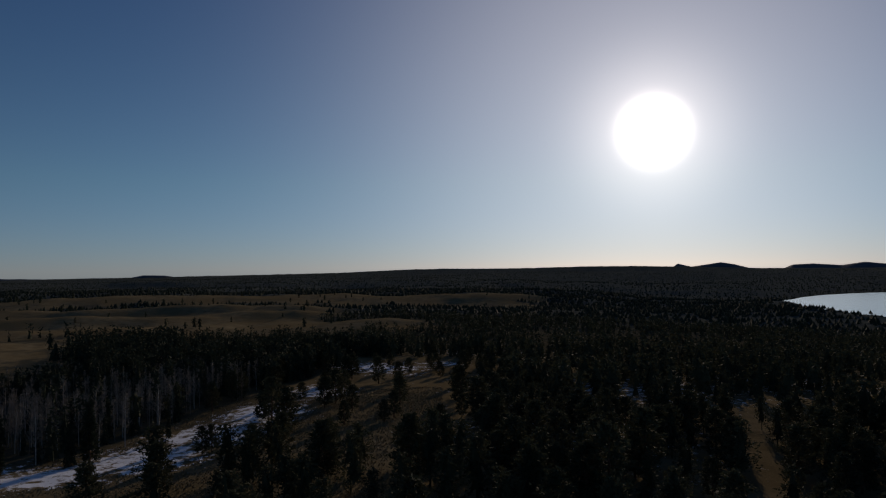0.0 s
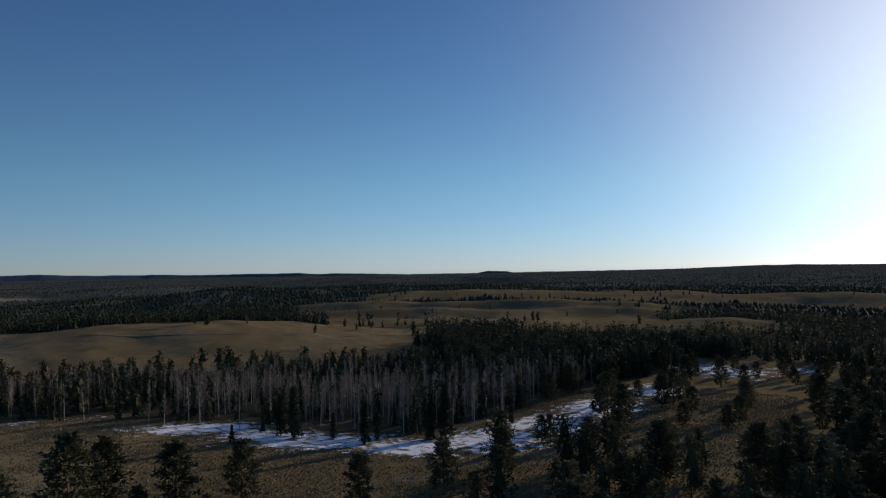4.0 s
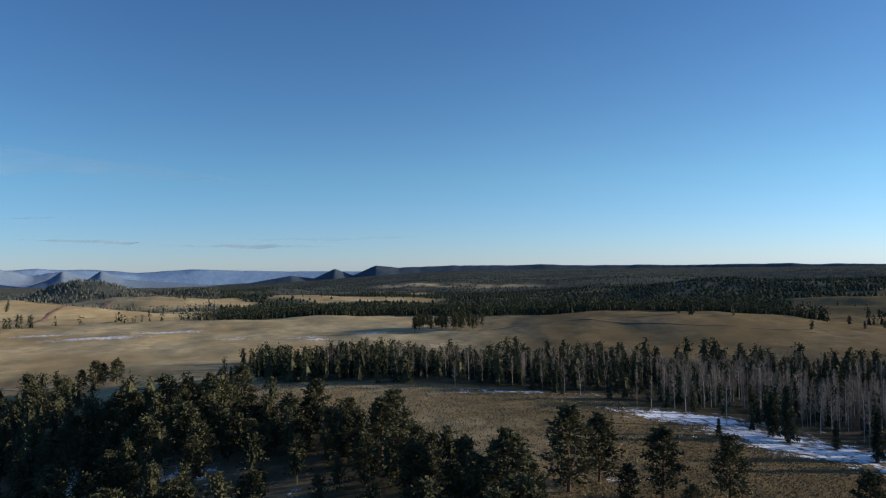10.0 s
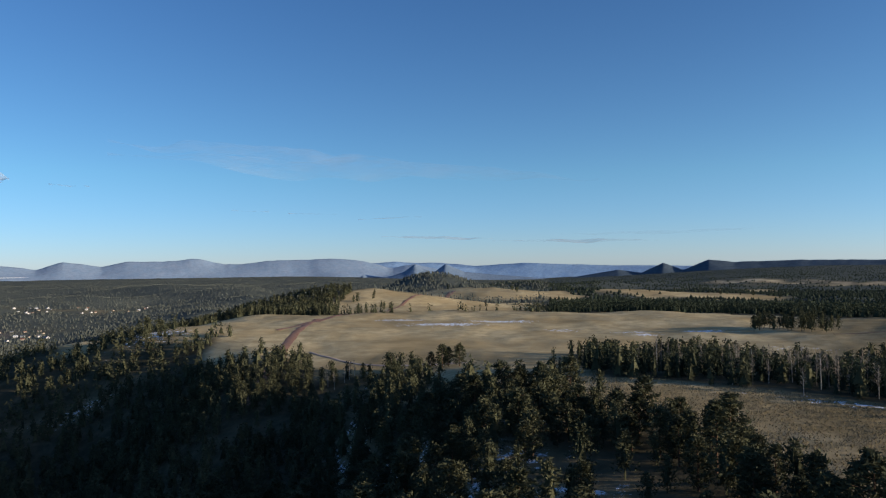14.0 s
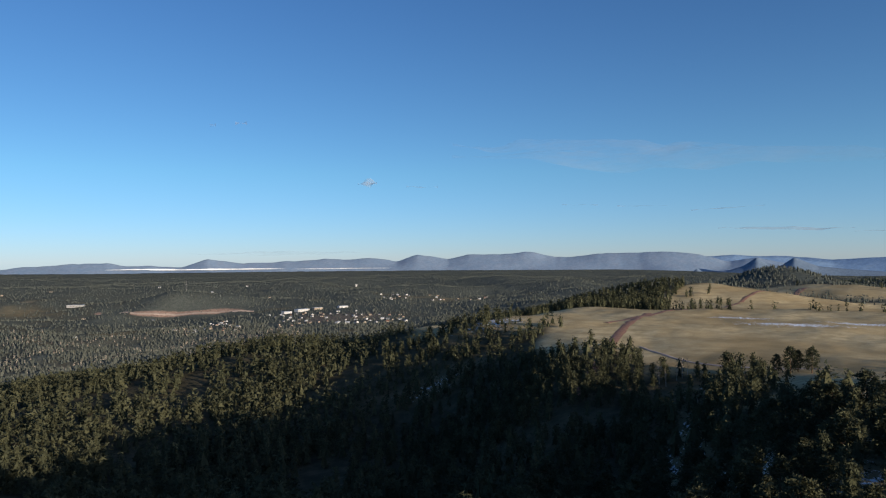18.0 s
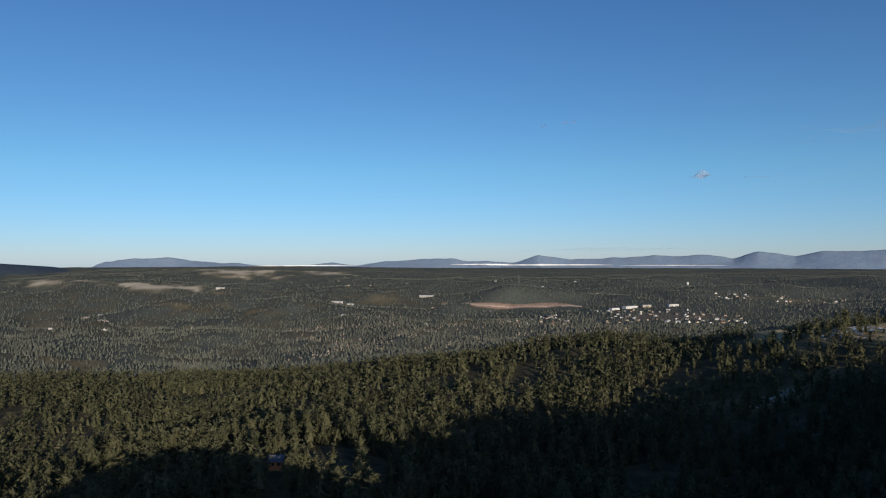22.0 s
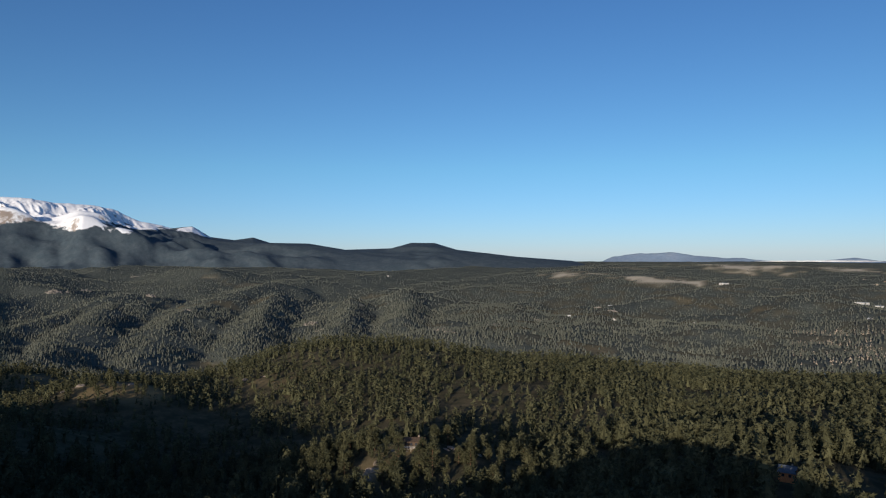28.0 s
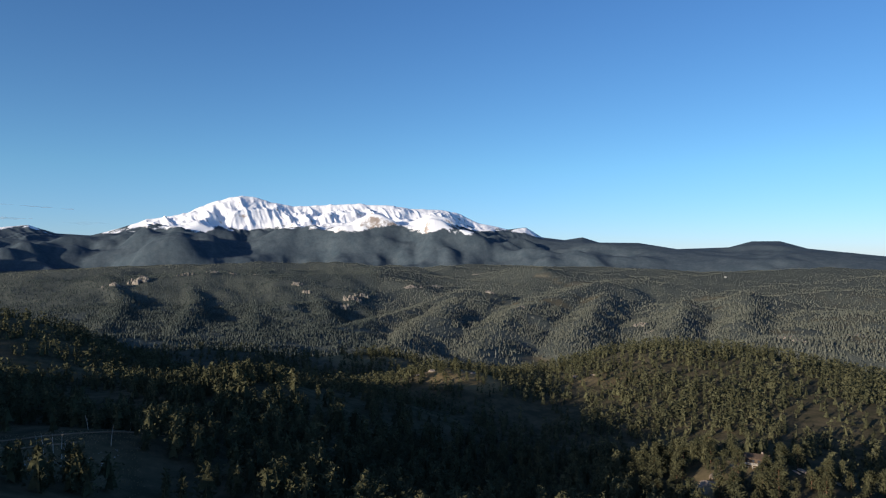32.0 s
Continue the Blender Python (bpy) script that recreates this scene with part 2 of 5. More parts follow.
# rounded hills: heading, distance, top under the eye, half-width across the view, half-depth
HILLS = [
    (77, 520, -36.5, 140, 120), (63, 640, -47, 170, 60), (36, 340, -44.5, 70, 60), (35, 700, -51, 60, 60),
    (54, 1320, -48, 260, 120), (59, 800, -45, 150, 38), (50, 960, -46, 220, 45), (64, 1010, -47, 120, 40), (44, 860, -49, 90, 40), (30, 1400, -56, 260, 100), (105, 600, -45, 170, 80), (127, 590, -43.5, 150, 70),
    (140, 500, -42, 100, 70), (147, 580, -55, 60, 60), (121.5, 1500, -25, 140, 140), (108, 1350, -60, 200, 90), (104, 232, -38, 75, 40),
    (215, 325, -88, 58, 46), (219, 670, -86, 150, 105), (205, 670, -106, 120, 90), (238, 560, -91, 60, 60),
    # headings 289 and 291: unseen hills, added to shade the slopes beside them
    (245, 760, -107, 120, 70), (258, 800, -100, 110, 80), (273, 640, -44, 110, 130), (289, 340, -28, 58, 150), (256, 385, -67, 80, 85), (291, 650, -10, 70, 80),
    (185.5, 335, -91, 56, 60), (158, 600, -74, 120, 90), (167, 2350, -94, 200, 110), (252, 430, -82, 90, 50), (268, 260, -58, 60, 40),
    (17, 4350, -6, 700, 200), (30, 4300, -10, 500, 200), (127.5, 880, -32, 150, 120),
    (117, 1230, -56, 170, 190), (120.3, 1900, -36, 135, 150), (114.5, 1950, -54, 160, 150), (109, 2100, -64, 160, 150),
    (231, 2750, -62, 260, 170), (259, 2800, -38, 480, 520), (190, 1700, -150, 160, 120), (181, 1350, -154, 120, 110), (147, 2700, -96, 260, 130), (139, 3100, -92, 300, 150),
    (133, 2400, -100, 220, 120), (176, 3000, -98, 260, 140), (160, 2900, -98, 240, 120),
]
# ridge lines of the canyon country: fall of the flanks, then heading, distance and height under the eye along the crest
SPURS = [
    (0.50, ((239, 2300, -87), (242.5, 2150, -100), (245.5, 2000, -111), (247, 1800, -136))),
    (0.42, ((236.3, 2150, -91), (239.9, 1900, -114), (245.1, 1550, -135), (250, 1350, -143))),
    (0.52, ((237.7, 1900, -98), (239, 1650, -118), (240.8, 1450, -138), (242.5, 1250, -150))),
    (0.46, ((225.8, 2400, -76), (229, 2100, -94), (232.7, 1750, -122), (235, 1400, -147), (235.9, 1250, -156))),
    (0.55, ((225.8, 2100, -90), (226.5, 1850, -114), (227.4, 1600, -136), (228.6, 1350, -156))),
    (0.55, ((219.6, 2000, -102), (219.7, 1850, -115), (220.3, 1600, -136), (222.2, 1350, -152))),
    (0.50, ((215.4, 2100, -83), (215.2, 1800, -112), (215.7, 1500, -142))),
    (0.40, ((209.1, 1250, -128), (210.8, 1270, -122), (212.9, 1300, -122), (215.5, 1300, -143))),
    (0.60, ((210.4, 1300, -140), (207.5, 1500, -121), (206.3, 1400, -128), (204.4, 1250, -142))),
    (0.55, ((209.1, 1450, -132), (206.7, 1280, -144), (203.3, 1100, -150))),
    (0.60, ((253.9, 2550, -46), (253.5, 1900, -116), (253.9, 1350, -134))),
    (0.60, ((249.2, 2550, -48), (248.8, 2000, -98), (248, 1600, -128))),
    (0.55, ((259, 2550, -42), (257.9, 1900, -98), (259.6, 1350, -126))),
    (0.45, ((264.5, 2550, -42), (263, 1900, -96), (264.6, 1400, -124))),
    (0.22, ((190, 2600, -98), (199, 2000, -134), (202, 1350, -150), (204.1, 1150, -160))),
    (0.20, ((185.4, 2300, -122), (178.6, 1900, -137), (176.3, 1450, -154))),
    (0.25, ((166.5, 2350, -92), (163, 2200, -138))), (0.25, ((166.5, 2350, -92), (171.5, 2200, -142))),
]
LAKE = (354.0, 1720, 255, 560, -84.0)      # heading, distance, half-width, half-length, level under the eye


def lake_mask(x, y):
    """1 inside the lake, falling to 0 a little beyond its ragged shore."""
    cx, cy = xy(LAKE[0], LAKE[1])
    u, v = (x - cx) / LAKE[2], (y - cy) / LAKE[3]
    r = np.hypot(u, v) + (fbm(x / 160 + 5, y / 160, 3) - 0.5) * 0.5
    return np.clip((1.12 - r) / 0.18, 0, 1)


def spurs(x, y, az, d, z):
    """Raise the land to the crests of SPURS, whose flanks fall evenly to both sides."""
    k = (az > 158) & (az < 270) & (d > 900) & (d < 3000)
    if not k.any():
        return z
    px, py, h = x[k], y[k], z[k].copy()
    base = z[k]
    rag = (fbm(px / 90 + 2, py / 90 + 6, 4) - 0.5) * 40 + (fbm(px / 260 + 9, py / 260 + 3, 3) - 0.5) * 60
    for fall, crest in SPURS:
        q = [(*xy(a, r), t) for a, r, t in crest]
        for (x0, y0, z0), (x1, y1, z1) in zip(q, q[1:]):
            dx, dy = x1 - x0, y1 - y0
            t = np.clip(((px - x0) * dx + (py - y0) * dy) / (dx * dx + dy * dy), 0, 1)
            away = np.hypot(px - x0 - t * dx, py - y0 - t * dy)
            h = np.maximum(h, z0 + (z1 - z0) * t - fall * np.sqrt(away * away + 100) + rag * np.clip(away / 80, 0, 1))
    z = z.copy()
    z[k] = base + 0.72 * (h - base)
    return z


def land(x, y):
    """Height of the ground over the datum."""
    d = np.hypot(x, y)
    az = np.degrees(np.arctan2(-x, y)) % 360.0
    z = base_level(az, d)
    for ha, hd, top, wa, wd in HILLS:
        cx, cy = xy(ha, hd)
        dx, dy = x - cx, y - cy
        s, c = math.sin(radians(ha)), math.cos(radians(ha))
        u, v = dx * c + dy * s, -dx * s + dy * c
        g = np.exp(-(u / wa) ** 2 - (v / wd) ** 2)
        z = z + np.maximum(top - z, 0) * g
    # roughness grows with distance; the canyon country is ridged
    z = z + (fbm(x / 40, y / 40, 4) - 0.5) * np.clip(d / 120, 0.4, 5.0)
    wild = np.exp(-((az - 236) / 34.0) ** 4) * np.clip((d - 850) / 500, 0, 1) * np.clip((4300 - d) / 1200, 0, 1)
    z = z + (ridged(x / 520 + 3.1, y / 520 + 1.7, 4) - 0.70) * 75 * wild
    low = np.clip((d - 900) / 600, 0, 1) * np.clip((4200 - d) / 1500, 0, 1) * (1 - wild)
    town = np.exp(-((az - 156) / 12.0) ** 4 - ((d - 1950) / 300) ** 4)
    z = z + (fbm(x / 500, y / 500, 4) - 0.5) * (55 + 45 * soft_box(az, 128, 215, 12)) * low * (1 - 0.8 * town)
    z = spurs(x, y, az, d, z)
    lk = lake_mask(x, y)
    z = z * (1 - lk) + (LAKE[4] - 5) * lk
    return z + EYE


# ---------------------------------------------------------------- what covers the ground
# open ground: heading from, to, distance from, to
OPEN = [
    (57, 93, 340, 585), (92, 131, 345, 640), (129, 139, 384, 640), (138, 143, 470, 640), (142, 151, 530, 640), (110, 122, 236, 400), (120, 131, 322, 400), (38, 68, 590, 1120), (31, 41, 640, 730),
    (22, 64, 1180, 1480), (94, 108, 1250, 1420), (80, 88, 1560, 1680), (95, 101, 1800, 1930), (86, 99, 2350, 2480), (62, 70, 2500, 2640), (97, 104, 1480, 1600), (112.5, 129, 640, 900), (111, 124, 930, 1020), (109, 123, 1070, 1330), (30, 39, 280, 360), (25.5, 28.5, 130, 300),
    (200, 204, 2800, 3080), (192.2, 197.6, 2560, 2800), (185.8, 191.8, 3250, 3600), (180.5, 185, 3400, 3720), (188.5, 194, 3680, 3950), (196, 199, 3300, 3420), (175.6, 178.6, 2260, 2330), (235, 240.5, 540, 584), (241.5, 247, 715, 755), (225, 230, 584, 604), (212.8, 217.4, 308, 330), (217, 219.5, 292, 306),
    (143, 152, 2330, 2380),
]
# treeless ground that is not meadow: dead grass, bare soil, clearings
BARE = [(185.5, 187.5, 256, 324), (262, 275, 214, 274), (213.6, 216.2, 314, 332), (217, 220, 290, 312), (211, 213, 318, 336), (127.4, 128.6, 180, 300), (161.6, 173.5, 2130, 2232), (170.5, 186.5, 960, 1020), (148, 161, 1740, 2160)]
# snow drifts: heading, distance, half-width across, half-depth, amount
SNOW = [
    (75, 194, 26, 11, 0.86), (70, 180, 20, 16, 0.86), (66, 172, 24, 14, 0.88), (59, 163, 20, 15, 0.88), (53, 168, 18, 21, 0.90), (48, 190, 17, 23, 0.90),
    (44, 214, 16, 25, 0.88), (40, 252, 15, 26, 0.80), (35, 318, 28, 20, 0.84), (30, 334, 18, 11, 0.66), (33, 300, 16, 12, 0.50), (88, 214, 36, 5, 0.62), (105.6, 469, 20, 10, 0.62), (99.5, 475, 16, 9, 0.62), (120.5, 505, 40, 13, 0.84), (116, 535, 36, 12, 0.84), (124, 545, 28, 11, 0.80), (111, 480, 16, 8, 0.74), (104.5, 455, 12, 7, 0.84), (100.4, 470, 16, 8, 0.84), (142.7, 485, 30, 16, 0.62),
    (129.4, 216, 7, 24, 0.50), (148, 430, 26, 8, 0.57), (127.6, 230, 6, 50, 0.50), (124, 175, 18, 20, 0.56), (116, 150, 18, 12, 0.56), (120, 135, 14, 10, 0.58), (110, 128, 12, 9, 0.55), (127, 150, 10, 14, 0.58), (114, 178, 14, 9, 0.52),
    (15, 260, 70, 60, 0.56), (20, 170, 40, 40, 0.56), (5, 300, 60, 40, 0.50), (28, 420, 60, 40, 0.48), (94, 400, 26, 8, 0.50), (268, 235, 22, 14, 0.38), (125, 300, 20, 6, 0.44),
    (80, 128, 12, 6, 0.47), (86, 120, 10, 5, 0.38),
]


def open_ground(x, y):
    d = np.hypot(x, y)
    az = np.degrees(np.arctan2(-x, y)) % 360.0
    w = (fbm(x / 60 + 40, y / 60 + 11, 3) - 0.5)
    # the near meadow ends along a slanting line of pines
    edge = np.interp(d, [95, 130, 165, 200, 240], [87, 94, 101, 110, 124])
    o = np.clip((edge - az) / 2 + 0.5, 0, 1) * soft_box(az, 27, 130, 2) * soft_box(d, 96, np.interp(az, [27, 30, 36, 40, 44, 53, 57, 66, 74, 84, 118], [335, 345, 342, 296, 258, 200, 176, 182, 200, 214, 246]), 6)
    for a0, a1, d0, d1 in OPEN:
        o = np.maximum(o, soft_box(az + w * 6, a0, a1, 1.5) * soft_box(d * (1 + 0.12 * w), d0, d1, 0.05 * d0))
    # ragged glades in the far forest
    glade = np.clip((fbm(x / 150 + 60, y / 90 + 20, 4) - 0.685) / 0.05, 0, 1) * soft_box(az, 150, 236, 6) * soft_box(d, 1000, 2700, 200)
    return np.maximum(o, 0.6 * glade)


def dry_slopes(x, y):
    """The sunny valley sides, where thin forest stands over pale grass and brown soil."""
    d = np.hypot(x, y)
    az = np.degrees(np.arctan2(-x, y)) % 360.0
    # besides real clearings, the pale ground stands in for the glow opposite the sun
    return soft_box(az, 170, 212, 16) * soft_box(d, 950, 2700, 300) * np.clip((fbm(x / 42 + 9, y / 42 + 4, 4) - 0.44) / 0.2, 0, 1)


def treeless(x, y):
    """Open meadow and bare clearings together."""
    d = np.hypot(x, y)
    az = np.degrees(np.arctan2(-x, y)) % 360.0
    w = (fbm(x / 30 + 40, y / 30 + 11, 3) - 0.5)
    o = open_ground(x, y)
    for a0, a1, d0, d1 in BARE:
        o = np.maximum(o, soft_box(az + w * 2, a0, a1, 0.8) * soft_box(d * (1 + 0.06 * w), d0, d1, 0.03 * d0))
    return o


def snow_cover(x, y):
    s = np.zeros_like(x)
    for ha, hd, wa, wd, k in SNOW:
        cx, cy = xy(ha, hd)
        dx, dy = x - cx, y - cy
        sn, c = math.sin(radians(ha)), math.cos(radians(ha))
        u, v = dx * c + dy * sn, -dx * sn + dy * c
        s = np.maximum(s, k * np.exp(-(u / wa) ** 2 - (v / wd) ** 2))
    return s


def near_line(x, y, pts, width):
    """1 on a polyline of (heading, distance) points, 0 beyond its half-width."""
    best = np.full(x.shape, 1e9)
    p = [xy(a, d) for a, d in pts]
    for (x0, y0), (x1, y1) in zip(p, p[1:]):
        dx, dy = x1 - x0, y1 - y0
        t = np.clip(((x - x0) * dx + (y - y0) * dy) / (dx * dx + dy * dy), 0, 1)
        best = np.minimum(best, np.hypot(x - x0 - t * dx, y - y0 - t * dy))
    return np.clip(1.5 - best / width, 0, 1)


ROADS = [
    (((136.5, 300), (134.6, 345), (133, 430), (131.2, 530), (130.5, 560)), 3.2),
    (((123.5, 900), (120.5, 1100), (119.5, 1230)), 4.0),
    (((131.5, 400), (127, 352), (123, 338), (118, 330)), 1.3),
    (((162.5, 2180), (166, 2192), (170.5, 2196), (173, 2262)), 12.0),
    (((171, 1040), (176, 1000), (180, 990), (186, 1000)), 9.0),
]


def mesh_object(name, verts, faces, material, smooth=False, parent=None, attrs=None):
    """A mesh object from numpy vertices and one array (or a list of arrays) of equal-sided faces."""
    me = bpy.data.meshes.new(name)
    v = np.asarray(verts, np.float32)
    fs = [np.asarray(f, np.int32) for f in (faces if isinstance(faces, list) else [faces])]
    idx = np.concatenate([f.ravel() for f in fs])
    tot = np.concatenate([np.full(len(f), f.shape[1], np.int32) for f in fs])
    me.vertices.add(len(v))
    me.vertices.foreach_set("co", v.ravel())
    me.loops.add(len(idx))
    me.loops.foreach_set("vertex_index", idx)
    me.polygons.add(len(tot))
    me.polygons.foreach_set("loop_start", np.concatenate([[0], np.cumsum(tot)[:-1]]).astype(np.int32))
    me.polygons.foreach_set("use_smooth", np.full(len(tot), smooth))
    for key, val in (attrs or {}).items():
        me.attributes.new(key, "FLOAT", "POINT").data.foreach_set("value", np.asarray(val, np.float32))
    me.update(calc_edges=True)
    me.validate()
    me.materials.append(material)
    ob = new(name, me)
    if parent:
        ob.parent = parent
    return ob


def grid_faces(rows, cols, wrap=False):
    i, j = np.meshgrid(np.arange(rows - 1), np.arange(cols if wrap else cols - 1), indexing="ij")
    k = (j + 1) % cols
    return np.stack([i * cols + j, i * cols + k, (i + 1) * cols + k, (i + 1) * cols + j], -1).reshape(-1, 4)


def build_ground():
    az = np.concatenate([np.arange(-6, 274, 0.38), np.arange(274, 354, 1.0)])
    rings = np.concatenate([[0.001, 12], 25 * (4700 / 25.0) ** np.linspace(0, 1, 310)])
    d, a = np.meshgrid(rings, az, indexing="ij")
    x, y = xy(a, d)
    z = land(x, y)
    op = open_ground(x, y)
    sn = snow_cover(x, y)
    dirt = np.zeros_like(x)
    for pts, w in ROADS[3:]:
        dirt = np.maximum(dirt, near_line(x, y, pts, np.maximum(w, d * 0.004)))
    dry = dry_slopes(x, y)
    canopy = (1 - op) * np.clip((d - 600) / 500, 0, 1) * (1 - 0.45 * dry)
    for ha, dd, r in ((216.5, 322, 9), (218.3, 300, 8), (212, 335, 8), (236.5, 560, 22), (240, 570, 20), (243, 730, 25), (227, 598, 14)):
        cx, cy = xy(ha, dd)
        bare = np.exp(-((x - cx) ** 2 + (y - cy) ** 2) / (r * r)) * 0.8
        dirt = np.maximum(dirt, bare * 0.6)
    town = np.exp(-((a - 155) / 6.0) ** 4 - ((d - 1930) / 160) ** 4)
    dirt = np.maximum(dirt, 0.46 * town)
    step = np.maximum(d * 0.02, 2.0)
    steep = np.hypot(land(x + step, y) - z, land(x, y + step) - z) / step
    patch = np.clip((fbm(x / 30 + 7, y / 30 + 3, 4) - 0.80) / 0.04, 0, 1) * np.clip((d - 900) / 300, 0, 1) * np.clip((steep - 0.22) / 0.2, 0, 1)
    faces = grid_faces(len(rings), len(az), True)
    hub = np.arange(len(az))[None, :]
    parkland = np.clip((50 - np.abs((a + 180) % 360 - 180)) / 8, 0, 1) * np.clip((420 - d) / 80, 0, 1)
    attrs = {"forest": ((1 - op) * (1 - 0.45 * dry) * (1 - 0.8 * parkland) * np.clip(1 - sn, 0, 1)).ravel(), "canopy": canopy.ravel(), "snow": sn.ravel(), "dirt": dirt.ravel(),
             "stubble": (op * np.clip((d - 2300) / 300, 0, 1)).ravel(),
             # little straw below heading 84: the backlit meadows are coloured darker
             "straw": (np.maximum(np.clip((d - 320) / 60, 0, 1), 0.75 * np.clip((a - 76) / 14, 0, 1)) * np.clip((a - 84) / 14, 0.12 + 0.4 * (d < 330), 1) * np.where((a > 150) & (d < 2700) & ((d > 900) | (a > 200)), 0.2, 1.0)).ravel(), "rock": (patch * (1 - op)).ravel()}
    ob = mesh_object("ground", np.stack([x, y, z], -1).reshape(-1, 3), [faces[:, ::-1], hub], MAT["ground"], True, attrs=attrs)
    return tagged(ob, "rolling dry grass hills and forest floor with snow patches", "ground", kind="structure")


build_ground()

# ---------------------------------------------------------------- trees


def tube(points, radii, sides=6):
    """Vertices and quads of a tapered tube along points."""
    v, f = [], []
    pts = [Vector(p) for p in points]
    for i, (p, r) in enumerate(zip(pts, radii)):
        along = (pts[min(i + 1, len(pts) - 1)] - pts[max(i - 1, 0)]).normalized()
        side = along.cross(Vector((0.31, 0.87, 0.2))).normalized()
        up = along.cross(side)
        for k in range(sides):
            a = 2 * math.pi * k / sides
            v.append(p + (side * math.cos(a) + up * math.sin(a)) * r)
    for i in range(len(pts) - 1):
        for k in range(sides):
            m = (k + 1) % sides
            f.append((i * sides + k, i * sides + m, (i + 1) * sides + m, (i + 1) * sides + k))
    return [tuple(q) for q in v], f


def gather(pieces):
    v, f = [], []
    for pv, pf in pieces:
        o = len(v)
        v += pv
        f += [tuple(i + o for i in face) for face in pf]
    return v, f


def crown_radius(kind, t):
    """Half-width of a crown, as a share of the tree's height, at the share t of its height."""
    if kind == "spruce":
        return 0.19 * (1.02 - t) ** 0.8
    return 0.27 * max(0.0, 1.0 - abs((t - 0.38) / 0.64) ** 2.0) ** 0.65


def needle_crown(kind, h, boughs, sprays, size, rng, base=0.22):
    """Boughs that leave the trunk in uneven whorls, each with needle sprays; returns crown triangles and limbs."""
    tri, limbs = [], []
    for b in range(boughs):
        t = base + (0.985 - base) * ((b + rng.random()) / boughs) ** 0.9
        a = b * 2.4 + rng.normal(0, 0.5)
        reach = crown_radius(kind, t) * h * (0.5 + 0.65 * rng.random() ** 0.8)
        droop = -0.22 if kind == "spruce" else 0.16 + 0.25 * t
        out = Vector((math.cos(a), math.sin(a), droop)).normalized()
        root = Vector((0, 0, t * h))
        if reach > 0.6 and b % 4 == 0:
            limbs.append((root, root + out * reach * 0.85))
        for s in range(sprays):
            k = 0.25 + 0.75 * rng.random() ** 0.7
            c = root + out * reach * k + Vector(rng.normal(0, 1, 3)) * size * 0.55
            d = (out + Vector(rng.normal(0, 0.65, 3))).normalized()
            w = d.cross(Vector(rng.normal(0, 1, 3))).normalized() * size * (0.26 + 0.2 * rng.random())
            ln = size * (0.7 + 0.7 * rng.random())
            tri += [c - w - d * ln * 0.4, c + w - d * ln * 0.4, c + d * ln * 0.75]
    v = [tuple(p) for p in tri]
    return (v, [(3 * i, 3 * i + 1, 3 * i + 2) for i in range(len(v) // 3)]), limbs


def skirts(kind, tiers, points, rng, girth=1.0, base=0.1):
    """A ragged crown of unit height: tiers of uneven star-shaped skirts of boughs round a leaning stem."""
    v, f = [], []
    lean = rng.normal(0, 0.03, 2)
    for t in range(tiers):
        z0 = base + (0.80 - base) * t / max(1, tiers - 1)
        z1 = 1.0 if t == tiers - 1 else min(0.98, z0 + (0.62 if tiers < 4 else 0.46) * (1 - 0.5 * t / tiers))
        r = crown_radius(kind, z0 + 0.05) * girth
        turn = rng.random() * 6.283
        off = rng.normal(0, 0.028, 2) + lean * z0
        o = len(v)
        n = points * 2 if t < tiers - 1 else max(6, points)
        for k in range(n):
            a = turn + 6.283 * (k + 0.3 * rng.normal()) / n
            q = r * ((0.95 + 0.4 * rng.random()) if k % 2 else (0.42 + 0.28 * rng.random()))
            z = z0 + (rng.normal(-0.01, 0.035) if k % 2 else 0.06 + rng.normal(0, 0.03))
            v.append((math.cos(a) * q + off[0], math.sin(a) * q + off[1], z))
        v.append((off[0] + rng.normal(0, 0.015), off[1] + rng.normal(0, 0.015), z1))
        f += [(o + k, o + (k + 1) % n, o + n) for k in range(n)]
    return v, f


def near_tree(kind, rng, boughs=46, sprays=11):
    """A loose needled crown of unit height with a thin trunk."""
    base = rng.uniform(0.08, 0.2)
    crown, _ = needle_crown(kind, 1.0, boughs, sprays, 0.052, rng, base)
    stem = [(0, 0, 0), (0, 0, base + 0.2)]
    v, f = tube(stem, [0.02, 0.012], 3)
    f = [t for q in f for t in ((q[0], q[1], q[2]), (q[0], q[2], q[3]))]
    return gather([(v, f), ([tuple(p) for p in crown[0]], crown[1]), skirts(kind, 5, 4, rng, 0.34, base + 0.05)])


def poly(name, data, material):
    me = bpy.data.meshes.new(name)
    me.from_pydata(data[0], [], data[1])
    me.materials.append(material)
    return me


def part(name, me, parent, label=""):
    ob = new(name, me)
    ob.parent = parent
    return tagged(ob, label)


def tree_parts(kind, h, rng):
    """Trunk and crown meshes of one conifer seen from fairly near."""
    bend = rng.normal(0, 0.012, 2) * h
    spine = [(bend[0] * t * t, bend[1] * t * t, t * h - 0.5) for t in (0, 0.2, 0.45, 0.7, 0.97)]
    r0 = 0.018 * h
    pieces = [tube(spine, [r0 * 1.25, r0, r0 * 0.75, r0 * 0.45, 0.02], 7)]
    crown, limbs = needle_crown(kind, h, 60, 30, 0.044 * h, rng, rng.uniform(0.04, 0.14) if kind == "pine" else 0.06)
    for p, q in limbs:
        pieces.append(tube([p, p.lerp(q, 0.5) + Vector((0, 0, 0.05)), q], [0.07, 0.05, 0.02], 4))
    return poly("trunk", gather(pieces), MAT["bark"]), poly("crown", crown, MAT[kind])


